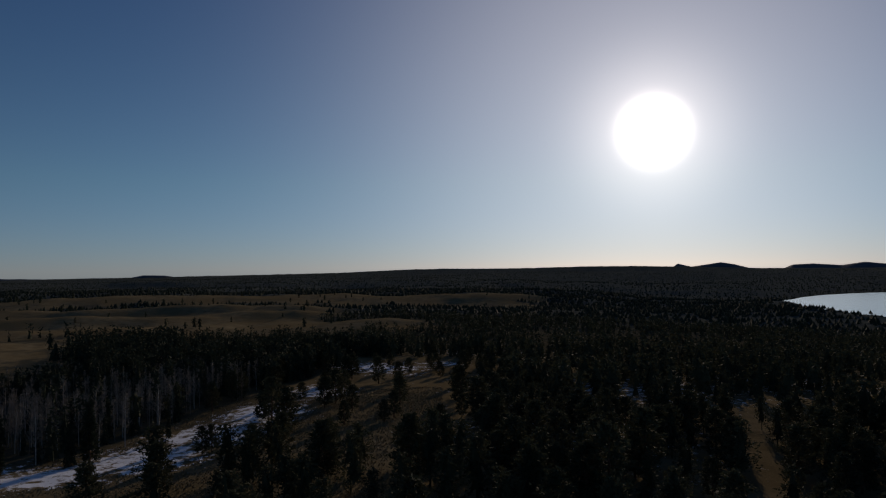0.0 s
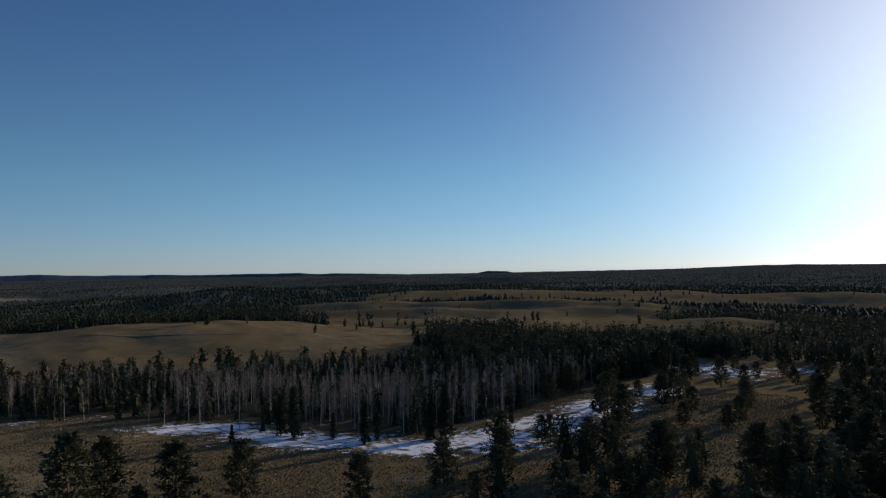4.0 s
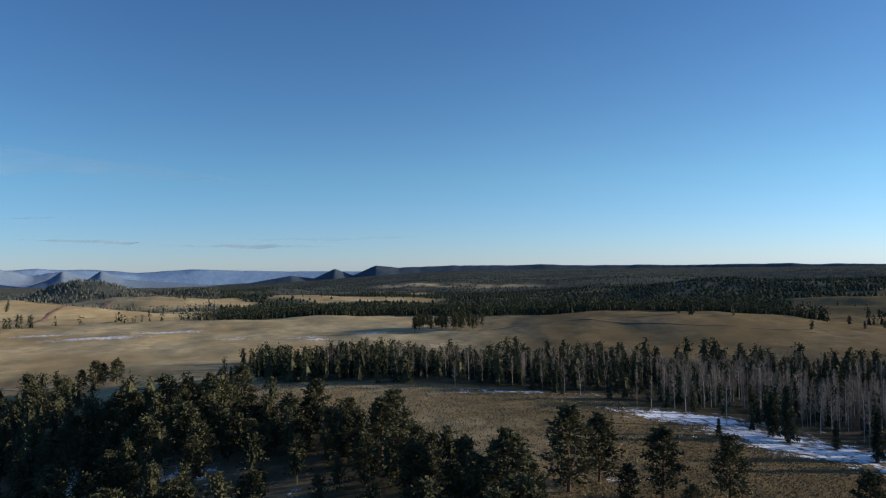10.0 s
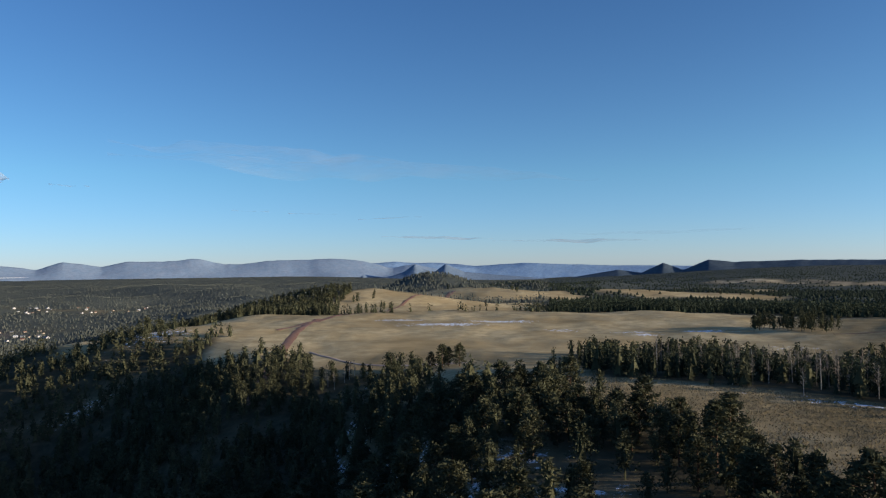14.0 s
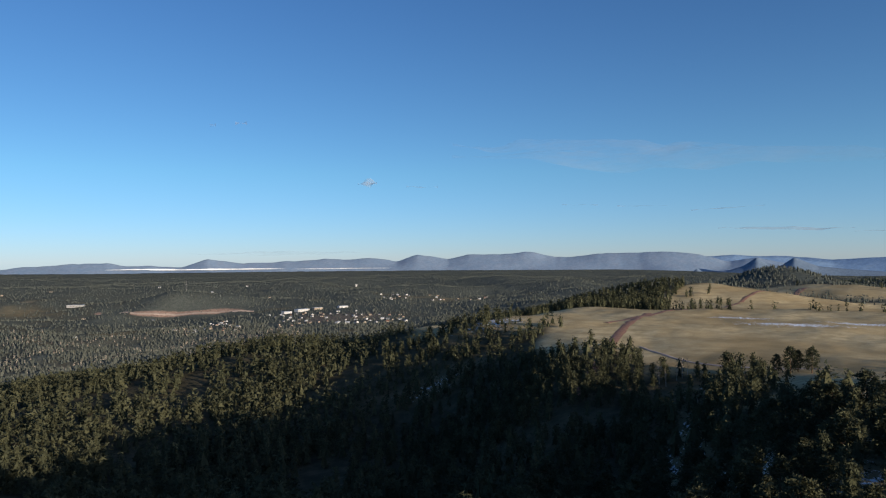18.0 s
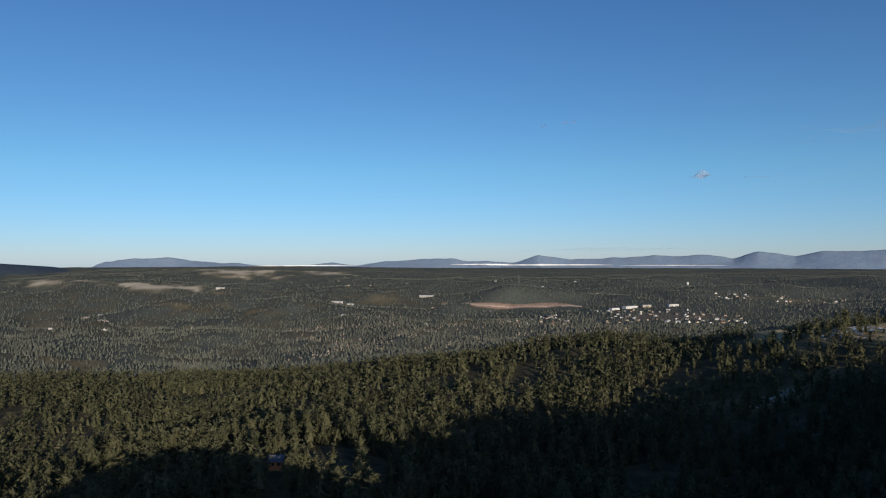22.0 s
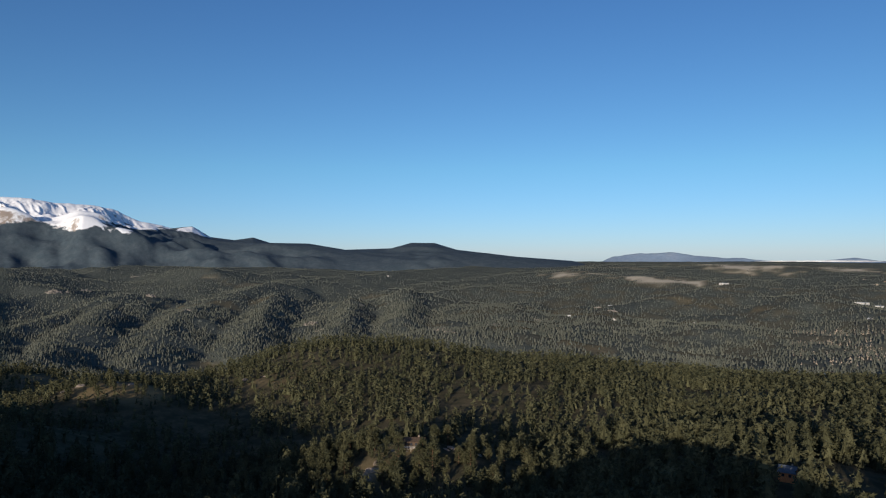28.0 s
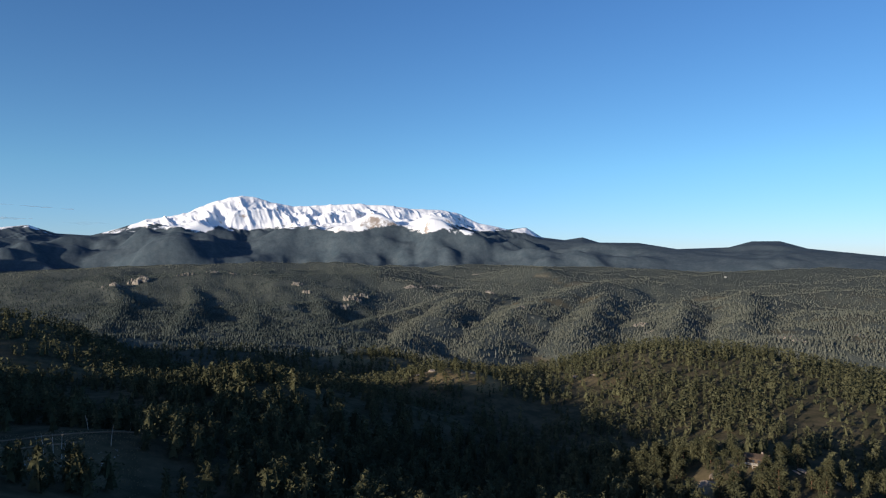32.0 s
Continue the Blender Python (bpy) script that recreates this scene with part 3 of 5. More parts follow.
def aspen_parts(h, rng, twigs=34):
    """A leafless aspen: pale stem, upswept grey branches and twigs."""
    bend = rng.normal(0, 0.02, 2) * h
    spine = [(bend[0] * t * t, bend[1] * t * t, t * h - 0.4) for t in (0, 0.3, 0.6, 0.85, 1.0)]
    stem = tube(spine, [0.011 * h, 0.009 * h, 0.006 * h, 0.003 * h, 0.01], 6)
    fine = []
    for b in range(twigs):
        t = 0.34 + 0.62 * (b + rng.random()) / twigs
        a = rng.random() * 6.283
        p = Vector((bend[0] * t * t, bend[1] * t * t, t * h - 0.4))
        ln = h * (0.05 + 0.16 * (1 - t) ** 0.6)
        q = p + Vector((math.cos(a), math.sin(a), 1.1)).normalized() * ln
        fine.append(tube([p, p.lerp(q, 0.5), q], [0.04, 0.03, 0.012], 3))
        for s in range(4):
            k = p.lerp(q, 0.35 + 0.6 * rng.random())
            e = k + (Vector(rng.normal(0, 1, 3)) + Vector((math.cos(a), math.sin(a), 1.2))).normalized() * ln * 0.5
            w = Vector(rng.normal(0, 1, 3)).normalized() * 0.055
            fine.append(([tuple(k - w), tuple(k + w), tuple(e)], [(0, 1, 2)]))
    return poly("trunk", stem, MAT["aspen"]), poly("branch_work", gather(fine), MAT["twig"])


def tree_thing(name, meshes, label, category, group):
    root = tagged(new(name), label, category, group)
    for me in meshes:
        part(me.name.split(".")[0], me, root)
    return root


def jitter(cell, az0, az1, d0, d1, seed, keep=None):
    """Uneven points, about one to a cell, inside a sector; keep(x, y, az, d) gives the chance that a point stays."""
    rng = np.random.default_rng(seed)
    n = int(2 * d1 / cell) + 1
    i, j = np.meshgrid(np.arange(n), np.arange(n), indexing="ij")
    x = (i.ravel() + rng.random(n * n) * 0.95) * cell - d1
    y = (j.ravel() + rng.random(n * n) * 0.95) * cell - d1
    d = np.hypot(x, y)
    az = np.degrees(np.arctan2(-x, y)) % 360
    span = (az - az0) % 360
    m = (d >= d0) & (d < d1) & (span < (az1 - az0))
    x, y, d, az = x[m], y[m], d[m], az[m]
    if keep is not None:
        k = rng.random(len(x)) < keep(x, y, az, d)
        x, y = x[k], y[k]
    return x, y


def lod_crown(kind, sides, tiers, rng):
    """A plain conifer of unit height: ragged tiers of drooping boughs."""
    v, f = [], []
    for t in range(tiers):
        z1 = 0.12 + 0.88 * (t + 1.25) / (tiers + 0.25) if t < tiers - 1 else 1.0
        z0 = 0.10 + 0.80 * t / tiers
        r = crown_radius(kind, z0 + 0.12) * 1.15
        ring = [(math.cos(6.283 * (k + 0.5 * (t % 2)) / sides) * r * (0.7 + 0.55 * rng.random()),
                 math.sin(6.283 * (k + 0.5 * (t % 2)) / sides) * r * (0.7 + 0.55 * rng.random()), z0 + 0.10 * rng.random() - 0.05)
                for k in range(sides)]
        o = len(v)
        v += ring + [(rng.normal(0, 0.012), rng.normal(0, 0.012), min(1.0, z1))]
        f += [(o + k, o + (k + 1) % sides, o + sides) for k in range(sides)]
    return v, f


def plant(name, shapes, x, y, heights, material, label, category, seed, sink=0.15, squash=1.0, soft=False):
    """One stand of many trees in one mesh: each point takes one of the shapes."""
    rng = np.random.default_rng(seed)
    z = land(x, y)
    which = rng.integers(0, len(shapes), len(x))
    spin, tint = rng.random(len(x)) * 6.283, rng.random(len(x))
    allv, allf, allt, off = [], [], [], 0
    for s, (sv, sf) in enumerate(shapes):
        k = which == s
        if not k.any():
            continue
        sv, sf = np.array(sv), np.array(sf)
        c, sn, h = np.cos(spin[k]), np.sin(spin[k]), heights[k]
        wide = h * squash * (0.85 + 0.35 * rng.random(k.sum()))
        vx = (c[:, None] * sv[:, 0] - sn[:, None] * sv[:, 1]) * wide[:, None] + x[k][:, None]
        vy = (sn[:, None] * sv[:, 0] + c[:, None] * sv[:, 1]) * wide[:, None] + y[k][:, None]
        vz = sv[:, 2] * h[:, None] + (z[k] - sink)[:, None]
        m = k.sum()
        allv.append(np.stack([vx, vy, vz], -1).reshape(-1, 3))
        allf.append((sf[None] + (np.arange(m) * len(sv))[:, None, None] + off).reshape(-1, sf.shape[1]))
        allt.append(np.repeat(tint[k], len(sv)))
        off += m * len(sv)
    ob = mesh_object(name, np.concatenate(allv), np.concatenate(allf), material, soft, attrs={"tint": np.concatenate(allt)})
    return tagged(ob, label, category, kind="stuff")


TREES = np.random.default_rng(21)
PINES = [tree_parts("pine", h, TREES) for h in (9.5, 10.5, 11.5, 12.5, 10.0, 8.0)]
SPRUCES = [tree_parts("spruce", h, TREES) for h in (10.0, 12.0, 8.5)]
ASPENS = [aspen_parts(h, TREES) for h in (10.0, 11.5, 9.0, 12.0)]
masters = {}


def stand(kind, index, x, y, scale, label, group):
    """One near tree: a copy of a master tree, turned and scaled."""
    key = (kind, index, label)
    meshes = {"pine_tree": PINES, "spruce_tree": SPRUCES, "aspen_tree": ASPENS}[kind][index]
    m = Matrix.Translation((x, y, float(land(np.array([x]), np.array([y]))[0]))) @ pose(0, 0, 0, 0, 0, random.uniform(0, 360))
    if key not in masters:
        root = tree_thing(kind, meshes, label, "tree", group)
        masters[key] = root
    else:
        root = copy_thing(masters[key], m)
    wide = scale * (1.2 if kind == "pine_tree" else 1.0)
    root.matrix_basis = m @ Matrix.Diagonal((wide, wide, scale, 1))


PINE_LABEL = "dark green ponderosa pine with ragged crown on the hillside"
LONE_LABEL = "lone ponderosa pine with bare lower trunk in dry grass"
SPRUCE_LABEL = "slim dark spruce standing beside the snowy strip"
ASPEN_LABEL = "leafless pale aspen with upswept grey branches"

# pines that stand singly on the near meadow: heading, distance, height
LONE = [(84.6, 118, 11.5), (82.2, 124, 9.5), (90.4, 112, 8.5), (77.4, 118, 10), (72.6, 120, 9.3), (63.5, 114, 8.5), (56.7, 120, 8.6),
        (52.0, 132, 10), (97.0, 116, 9), (80.0, 112, 7), (94.0, 108, 8), (87.5, 108, 6.5), (75.2, 108, 6), (48.1, 166, 8), (48.8, 164, 6.5), (43.6, 200, 10),
        (39.5, 215, 12), (38.6, 222, 11), (121.6, 322, 8.0), (120.7, 320, 11.0), (120.2, 323, 9.5), (119.3, 320, 8.5)]
for a, d, h in LONE:
    px, py = xy(a, d)
    stand("pine_tree", random.randrange(6), float(px), float(py), h / 10.5, LONE_LABEL, "lone pines on the meadow")

for px, py in zip(*jitter(14, 22, 56, 116, 335, 33, lambda x, y, az, d: np.where(az > 46, 0.22, 0.62) * np.where((az > 42) & (d < 150), 0.15, 1.0) * np.where(snow_cover(x, y) > 0.5, 0.4, 1.0))):
    stand("pine_tree", random.randrange(6), float(px), float(py), random.uniform(0.55, 1.0), LONE_LABEL, "lone pines on the meadow")


def near_pine_chance(x, y, az, d):
    slope = ((az > 88) & (az < 147) & (d < 200)) * 0.9
    knoll = ((az > 205) & (az < 224) & (d > 285)) * 0.95
    sunward = ((az < 48) | (az > 350)) * (d < 200) * 0.55
    clump = np.clip((fbm(x / 25 + 3, y / 25 + 8, 3) - 0.36) / 0.2, 0.35, 1)
    return (slope + knoll + sunward) * clump * (1 - treeless(x, y))


nx, ny = jitter(5.2, -8, 268, 84, 335, 31, near_pine_chance)
pick = np.random.default_rng(4).permutation(len(nx))
nx, ny = nx[pick], ny[pick]
for px, py in zip(nx[:290], ny[:290]):
    stand("pine_tree", random.randrange(6), float(px), float(py), random.uniform(0.7, 1.12), PINE_LABEL, "pines on the near slope")
fx, fy = jitter(8, 20, 57, 97, 140, 34, lambda x, y, az, d: np.where(az < 48, 0.75, 0.35))
hx, hy = jitter(7.5, 122, 137, 205, 335, 35, lambda x, y, az, d: 0.55 * (1 - ((az < 129) & (az > 127.3))) * (d < 322) * (snow_cover(x, y) < 0.45))
rest_x, rest_y = np.concatenate([nx[290:], fx, hx]), np.concatenate([ny[290:], fy, hy])


# the aspen grove beyond the snow, with spruces at its back
def grove(x, y, az, d):
    front = np.interp(az, [44, 48, 53, 57, 66, 74, 82, 112, 114], [258, 224, 192, 168, 171, 188, 206, 243, 262])
    back = np.interp(az, [44, 52, 60, 75, 86, 104, 112, 114], [330, 340, 330, 295, 272, 266, 258, 262])
    return ((d > front) & (d < back)) * np.clip((d - front) / 22, 0.25, 1)


ax, ay = jitter(3.7, 44, 122, 150, 345, 41, lambda x, y, az, d: grove(x, y, az, d) * np.clip((fbm(x / 22, y / 22, 2) - 0.35) / 0.2, 0.1, 1)
                * np.interp(az, [70, 76, 84, 112], [1.0, 0.9, 0.5, 0.4]))
order = np.argsort(np.hypot(ax, ay) + np.random.default_rng(14).uniform(0, 70, len(ax)))
ax, ay = ax[order], ay[order]
for px, py in zip(ax[:480:2], ay[:480:2]):
    stand("aspen_tree", random.randrange(4), float(px), float(py), random.uniform(0.8, 1.1), ASPEN_LABEL, "aspens in the grove")
ax, ay = np.concatenate([ax[1:480:2], ax[480:]]), np.concatenate([ay[1:480:2], ay[480:]])


def haze_aspen(rng):
    """A bare aspen of unit height: thin stem and a haze of fine upswept twigs."""
    bend = rng.normal(0, 0.025, 2)
    v, f = tube([(bend[0] * t * t, bend[1] * t * t, t) for t in (0, 0.35, 0.7, 1.0)], [0.008, 0.006, 0.004, 0.001], 3)
    f = [t for q in f for t in ((q[0], q[1], q[2]), (q[0], q[2], q[3]))]
    for b in range(120):
        t = 0.28 + 0.7 * rng.random() ** 0.8
        a = rng.random() * 6.283
        p = Vector((bend[0] * t * t, bend[1] * t * t, t))
        out = Vector((math.cos(a), math.sin(a), 0.9 + 0.8 * rng.random())).normalized()
        p = p + out * rng.random() * 0.15 * (1.05 - t)
        q = p + out * (0.05 + 0.10 * (1 - t))
        w = out.cross(Vector(rng.normal(0, 1, 3))).normalized() * 0.0035
        o = len(v)
        v += [tuple(p - w), tuple(p + w), tuple(q)]
        f.append((o, o + 1, o + 2))
    return v, f


LIGHT_ASPEN = [haze_aspen(TREES) for _ in range(6)]
plant("aspen_grove", LIGHT_ASPEN, ax, ay, np.random.default_rng(5).uniform(8.5, 12, len(ax)), MAT["twig"],
      "dense grove of leafless pale aspens", "trees", 51)

NEAR_P = [near_tree("pine", TREES) for _ in range(8)]
def loose_tree(kind, boughs, sprays, size, tiers, points, rng, base=0.06):
    """A crown of unit height: dense core and clumps of needles standing out all round."""
    crown, _ = needle_crown(kind, 1.0, boughs, sprays, size, rng, base)
    return gather([([tuple(p) for p in crown[0]], crown[1]), skirts(kind, tiers, points, rng, 0.66, base)])


SPRAY_P = [loose_tree("pine", 24, 4, 0.096, 3, 4, TREES) for _ in range(12)]
SPRAY_S = [loose_tree("spruce", 30, 5, 0.07, 4, 4, TREES, 0.03) for _ in range(8)]
TIER_P = [loose_tree("pine", 10, 2, 0.165, 2, 3, TREES) for _ in range(16)]
TIER_S = [loose_tree("spruce", 9, 2, 0.13, 2, 3, TREES, 0.03) for _ in range(8)]
SPECKS = [lod_crown("pine", 4, 1, TREES) for _ in range(6)]
GRAINS = [lod_crown("pine", 3, 1, TREES) for _ in range(6)]
DOTS = [skirts("pine", 2, 3, TREES, 0.78, 0.03) for _ in range(10)]


def grove_spruce(x, y, az, d):
    deep = np.interp(az, [44, 60, 75, 84, 112], [0.34, 0.26, 0.40, 0.9, 1.0])
    back = np.interp(az, [44, 52, 60, 75, 86, 104, 112], [330, 340, 330, 295, 272, 266, 258])
    return grove(x, y, az, d) * np.where(d > back - 45, 0.95, deep * 0.8)


sx, sy = jitter(4.6, 44, 122, 150, 345, 61, grove_spruce)
plant("spruce_stand", SPRAY_S, sx, sy, np.random.default_rng(6).uniform(5, 10.5, len(sx)) * np.interp(np.degrees(np.arctan2(-sx, sy)) % 360, [44, 54, 62], [1.5, 1.4, 1.0]), MAT["spruce"],
      "dark spruces among the leafless aspens", "trees", 52)
for a, d, s in ((73.3, 172, 0.45), (69.6, 182, 1.0), (68.6, 178, 1.05), (65.5, 176, 0.75), (56.5, 175, 1.1), (57.8, 172, 0.9), (63.0, 168, 1.0), (62, 172, 0.8), (44.2, 205, 1.2), (43.2, 225, 0.9), (51.2, 190, 0.6), (75, 205, 0.35)):
    px, py = xy(a, d)
    stand("spruce_tree", random.randrange(3), float(px), float(py), s, SPRUCE_LABEL, "spruces by the snow")


def wood(x, y, az, d):
    gr = grove(x, y, az, d) * ((az > 44) & (az < 122))
    near = ((d < 200) | ((az > 205) & (az < 224) & (d < 335) & (d > 285))) & (az < 276)
    thin = np.clip((fbm(x / 38 + 30, y / 38, 3) - 0.33) / 0.15, 0.2, 1)
    thin = thin * (1 - 0.62 * dry_slopes(x, y))
    thin = thin * np.where((az < 40) | (az > 350), np.where(d < 900, 0.8, 1.0), 1.0)
    # out of view past heading 276: trees kept densest where they cast shade
    behind = np.where((az > 276) & (az < 350), np.where(d < 700, 0.6, 0.15), 1.0)
    return (1 - treeless(x, y)) * (1 - gr) * thin * (1 - near) * behind * (1 - (lake_mask(x, y) > 0.02))


def join(*pairs):
    return np.concatenate([p[0] for p in pairs]), np.concatenate([p[1] for p in pairs])


def lower_west(x, y):
    """Smaller trees on the dry canyon slopes."""
    return np.interp(np.degrees(np.arctan2(-x, y)) % 360, [0, 205, 226, 280, 281], [1, 1, 0.92, 0.92, 1])


def taller(x, y):
    """Bigger trees on the deep slope under the crest."""
    return np.interp(np.degrees(np.arctan2(-x, y)) % 360, [0, 136, 150, 160, 196, 206, 360], [1, 0.85, 0.9, 1.3, 1.3, 1.05, 1])


def heights(n, lo, hi, seed):
    return np.random.default_rng(seed).uniform(lo, hi, n)


plant("near_pines", NEAR_P, rest_x, rest_y, heights(len(rest_x), 6, 11.5, 7), MAT["pine"], "loose stand of pines on the near slopes", "trees", 50)
mx, my = join(jitter(6.5, 137, 152, 300, 510, 108, lambda x, y, az, d: 0.3 * (1 - treeless(x, y))), jitter(6.4, 100, 276, 200, 400, 71, wood), jitter(7, 352, 460, 190, 400, 81, wood))
plant("pine_wood", SPRAY_P, mx, my, heights(len(mx), 6, 12.5, 8) * taller(mx, my), MAT["pine"], "close pine wood on the hillsides", "trees", 53)
mx, my = join(jitter(6.5, 146, 277, 400, 820, 72, wood), jitter(6.5, 112, 146, 400, 820, 87, wood), jitter(14, 277, 355, 400, 820, 83, wood), jitter(7, 355, 410, 400, 820, 95, wood), jitter(8, 276, 352, 190, 400, 90, wood), jitter(9, 280, 350, 150, 190, 82, wood))
plant("conifer_forest", TIER_P + TIER_S, mx, my, heights(len(mx), 5.5, 10.5, 9) * taller(mx, my), MAT["pine"],
      "unbroken conifer forest on the hills", "trees", 54, squash=1.12)
mx, my = jitter(6.2, 50, 112, 400, 1000, 97, wood)
plant("spruce_belt", TIER_S + TIER_P, mx, my, heights(len(mx), 6, 11.5, 17), MAT["spruce"], "dark belt of conifers behind the grass hills", "trees", 62)
mx, my = jitter(8.5, 108, 126, 1550, 2400, 98, lambda x, y, az, d: 0.9 * (land(x, y) > EYE - 84))
plant("hilltop_forest", DOTS, mx, my, heights(len(mx), 3.5, 6.0, 18), MAT["spruce"], "dark conifers on a rounded hilltop", "trees", 63, squash=2.0)
mx, my = join(jitter(7, 124, 143, 625, 800, 99, lambda x, y, az, d: 0.55 * (az > 129) + 0.03), jitter(6, 126, 137, 800, 1000, 100, lambda x, y, az, d: 0.5 * (az > 128)))
plant("edge_pines", SPRAY_P, mx, my, heights(len(mx), 6, 11, 19), MAT["pine"], "dark pines along the meadow's far edge", "trees", 64)
mx, my = jitter(13, 158, 186, 1250, 1800, 104, lambda x, y, az, d: 0.6 * np.clip((fbm(x / 90, y / 60 + 3, 3) - 0.42) / 0.1, 0, 1))
plant("cottonwoods", DOTS, mx, my, heights(len(mx), 5, 8, 20), MAT["twig"], "leafless grey-brown cottonwoods on the valley floor", "trees", 65, squash=1.5)
mx, my = jitter(8, 112, 272, 820, 1100, 73, wood)
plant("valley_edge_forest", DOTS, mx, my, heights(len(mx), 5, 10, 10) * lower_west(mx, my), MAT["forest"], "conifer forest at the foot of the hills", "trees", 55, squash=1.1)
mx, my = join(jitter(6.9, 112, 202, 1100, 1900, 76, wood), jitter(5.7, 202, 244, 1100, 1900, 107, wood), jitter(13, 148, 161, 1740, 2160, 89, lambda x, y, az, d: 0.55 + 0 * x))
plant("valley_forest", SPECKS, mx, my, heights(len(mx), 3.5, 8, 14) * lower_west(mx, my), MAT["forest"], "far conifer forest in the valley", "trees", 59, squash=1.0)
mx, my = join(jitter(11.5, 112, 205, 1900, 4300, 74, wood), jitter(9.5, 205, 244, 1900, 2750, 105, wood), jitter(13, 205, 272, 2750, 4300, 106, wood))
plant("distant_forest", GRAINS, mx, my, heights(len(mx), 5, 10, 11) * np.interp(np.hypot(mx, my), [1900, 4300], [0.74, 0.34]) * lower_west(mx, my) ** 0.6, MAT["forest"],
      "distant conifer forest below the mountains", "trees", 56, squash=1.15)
mx, my = join(jitter(11, 358, 472, 1000, 1100, 88, wood), jitter(11, 358, 410, 820, 1000, 96, wood), jitter(9.5, 358, 472, 1100, 1900, 77, wood), jitter(19, 355, 472, 1900, 4300, 79, wood),
              jitter(20, 272, 358, 820, 1600, 84, wood))
plant("sunward_forest", SPECKS, mx, my, heights(len(mx), 4, 7.5, 16) * np.interp(np.hypot(mx, my), [1500, 4300], [1.0, 0.45]), MAT["spruce"],
      "dark far conifer forest towards the sun", "trees", 61, squash=1.7, soft=True)


# canyon walls: these trees take the needle colour darkened for shade
mx, my = join(jitter(5.7, 244, 272, 1100, 1900, 109, wood), jitter(9, 244, 272, 1900, 2750, 110, wood))
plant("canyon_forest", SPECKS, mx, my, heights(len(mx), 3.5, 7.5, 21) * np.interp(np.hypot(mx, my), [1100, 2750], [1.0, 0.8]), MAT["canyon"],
      "canyon-wall conifers with shade put into their colour", "trees", 66, squash=1.15)


# pines scattered over the open hills
cx, cy = jitter(7.5, 91.3, 97.3, 468, 505, 91)
mx, my = jitter(9, 131, 147, 290, 350, 92)
kx, ky = jitter(8, 234, 247, 530, 760, 94, lambda x, y, az, d: treeless(x, y) * 0.45)
qx, qy = jitter(5.6, 33, 60, 215, 430, 93, lambda x, y, az, d: (1 - treeless(x, y)) * 0.95 * (d > np.interp(az, [33, 60], [300, 250])))
plant("dark_conifers", SPRAY_P + SPRAY_S, qx, qy, heights(len(qx), 7, 12.5, 15), MAT["spruce"], "dense dark conifers behind the snowy strip", "trees", 60)
mx, my = join((cx, cy), (mx, my), (kx, ky))
plant("pine_clump", NEAR_P, mx, my, heights(len(mx), 7, 11.5, 13), MAT["pine"], "tall pines in clumps at the meadow's edge", "trees", 58)


def scattered(x, y, az, d):
    bare = (az > 80) & (az < 136) & (d < 640)
    return open_ground(x, y) * np.where(az > 100, 0.012, 0.035) * (1 - bare) * np.clip((fbm(x / 50, y / 50, 2) - 0.45) / 0.15, 0, 1)


mx, my = jitter(9, 20, 150, 300, 1500, 75, scattered)
plant("scattered_pines", SPRAY_P, mx, my, np.random.default_rng(12).uniform(5, 10, len(mx)), MAT["pine"],
      "scattered small pines on open grass hills", "trees", 57)

# ---------------------------------------------------------------- far mountains


def range_material(name, low, high, snow_line=None, rock=(0.30, 0.25, 0.22)):
    g = Mat(name)
    f = g.noise(0.02, 7, 0.7)
    c = g.mix(g.step(f, 0.35, 0.65), low, high)
    stands = g.step(g.noise(0.055, 5, 0.8), 0.42, 0.62)
    c = g.mix(g.math("MULTIPLY", stands, 0.4), c, tuple(v * 0.55 for v in low))
    if snow_line:
        z = g.n("SeparateXYZ")
        g.link(g.coords(), z.inputs[0])
        up = g.n("SeparateXYZ")
        g.link(g.n("NewGeometry").outputs["Normal"], up.inputs[0])
        edge = g.math("ADD", z.outputs["Z"], g.math("MULTIPLY", g.math("SUBTRACT", g.noise(0.004, 7, 0.62), 0.5), 330.0))
        cover = g.step(edge, snow_line, snow_line + 10.0)
        bare = g.step(g.math("ADD", up.outputs["Z"], g.math("MULTIPLY", g.math("SUBTRACT", g.noise(0.02, 5, 0.7), 0.5), 1.1)), 0.70, 0.54)
        above = g.mix(bare, (0.84, 0.85, 0.88), rock)
        c = g.mix(cover, c, above)
    g.bump(f, 6.0, 0.3)
    return g.done(c, 0.95, 0.05)


def crest_line(skyline, az_step, blur):
    """Headings and smoothed elevations along a skyline of (heading, degrees over the eye's level)."""
    skyline = sorted(skyline)
    az = np.arange(skyline[0][0], skyline[-1][0], az_step)
    el = np.interp(az, [p[0] for p in skyline], [p[1] for p in skyline])
    soft = np.hanning(max(3, int(blur / az_step)) + 2)
    half = len(soft) // 2
    return az, np.convolve(np.pad(el, half, mode="edge"), soft / soft.sum(), mode="same")[half:-half]


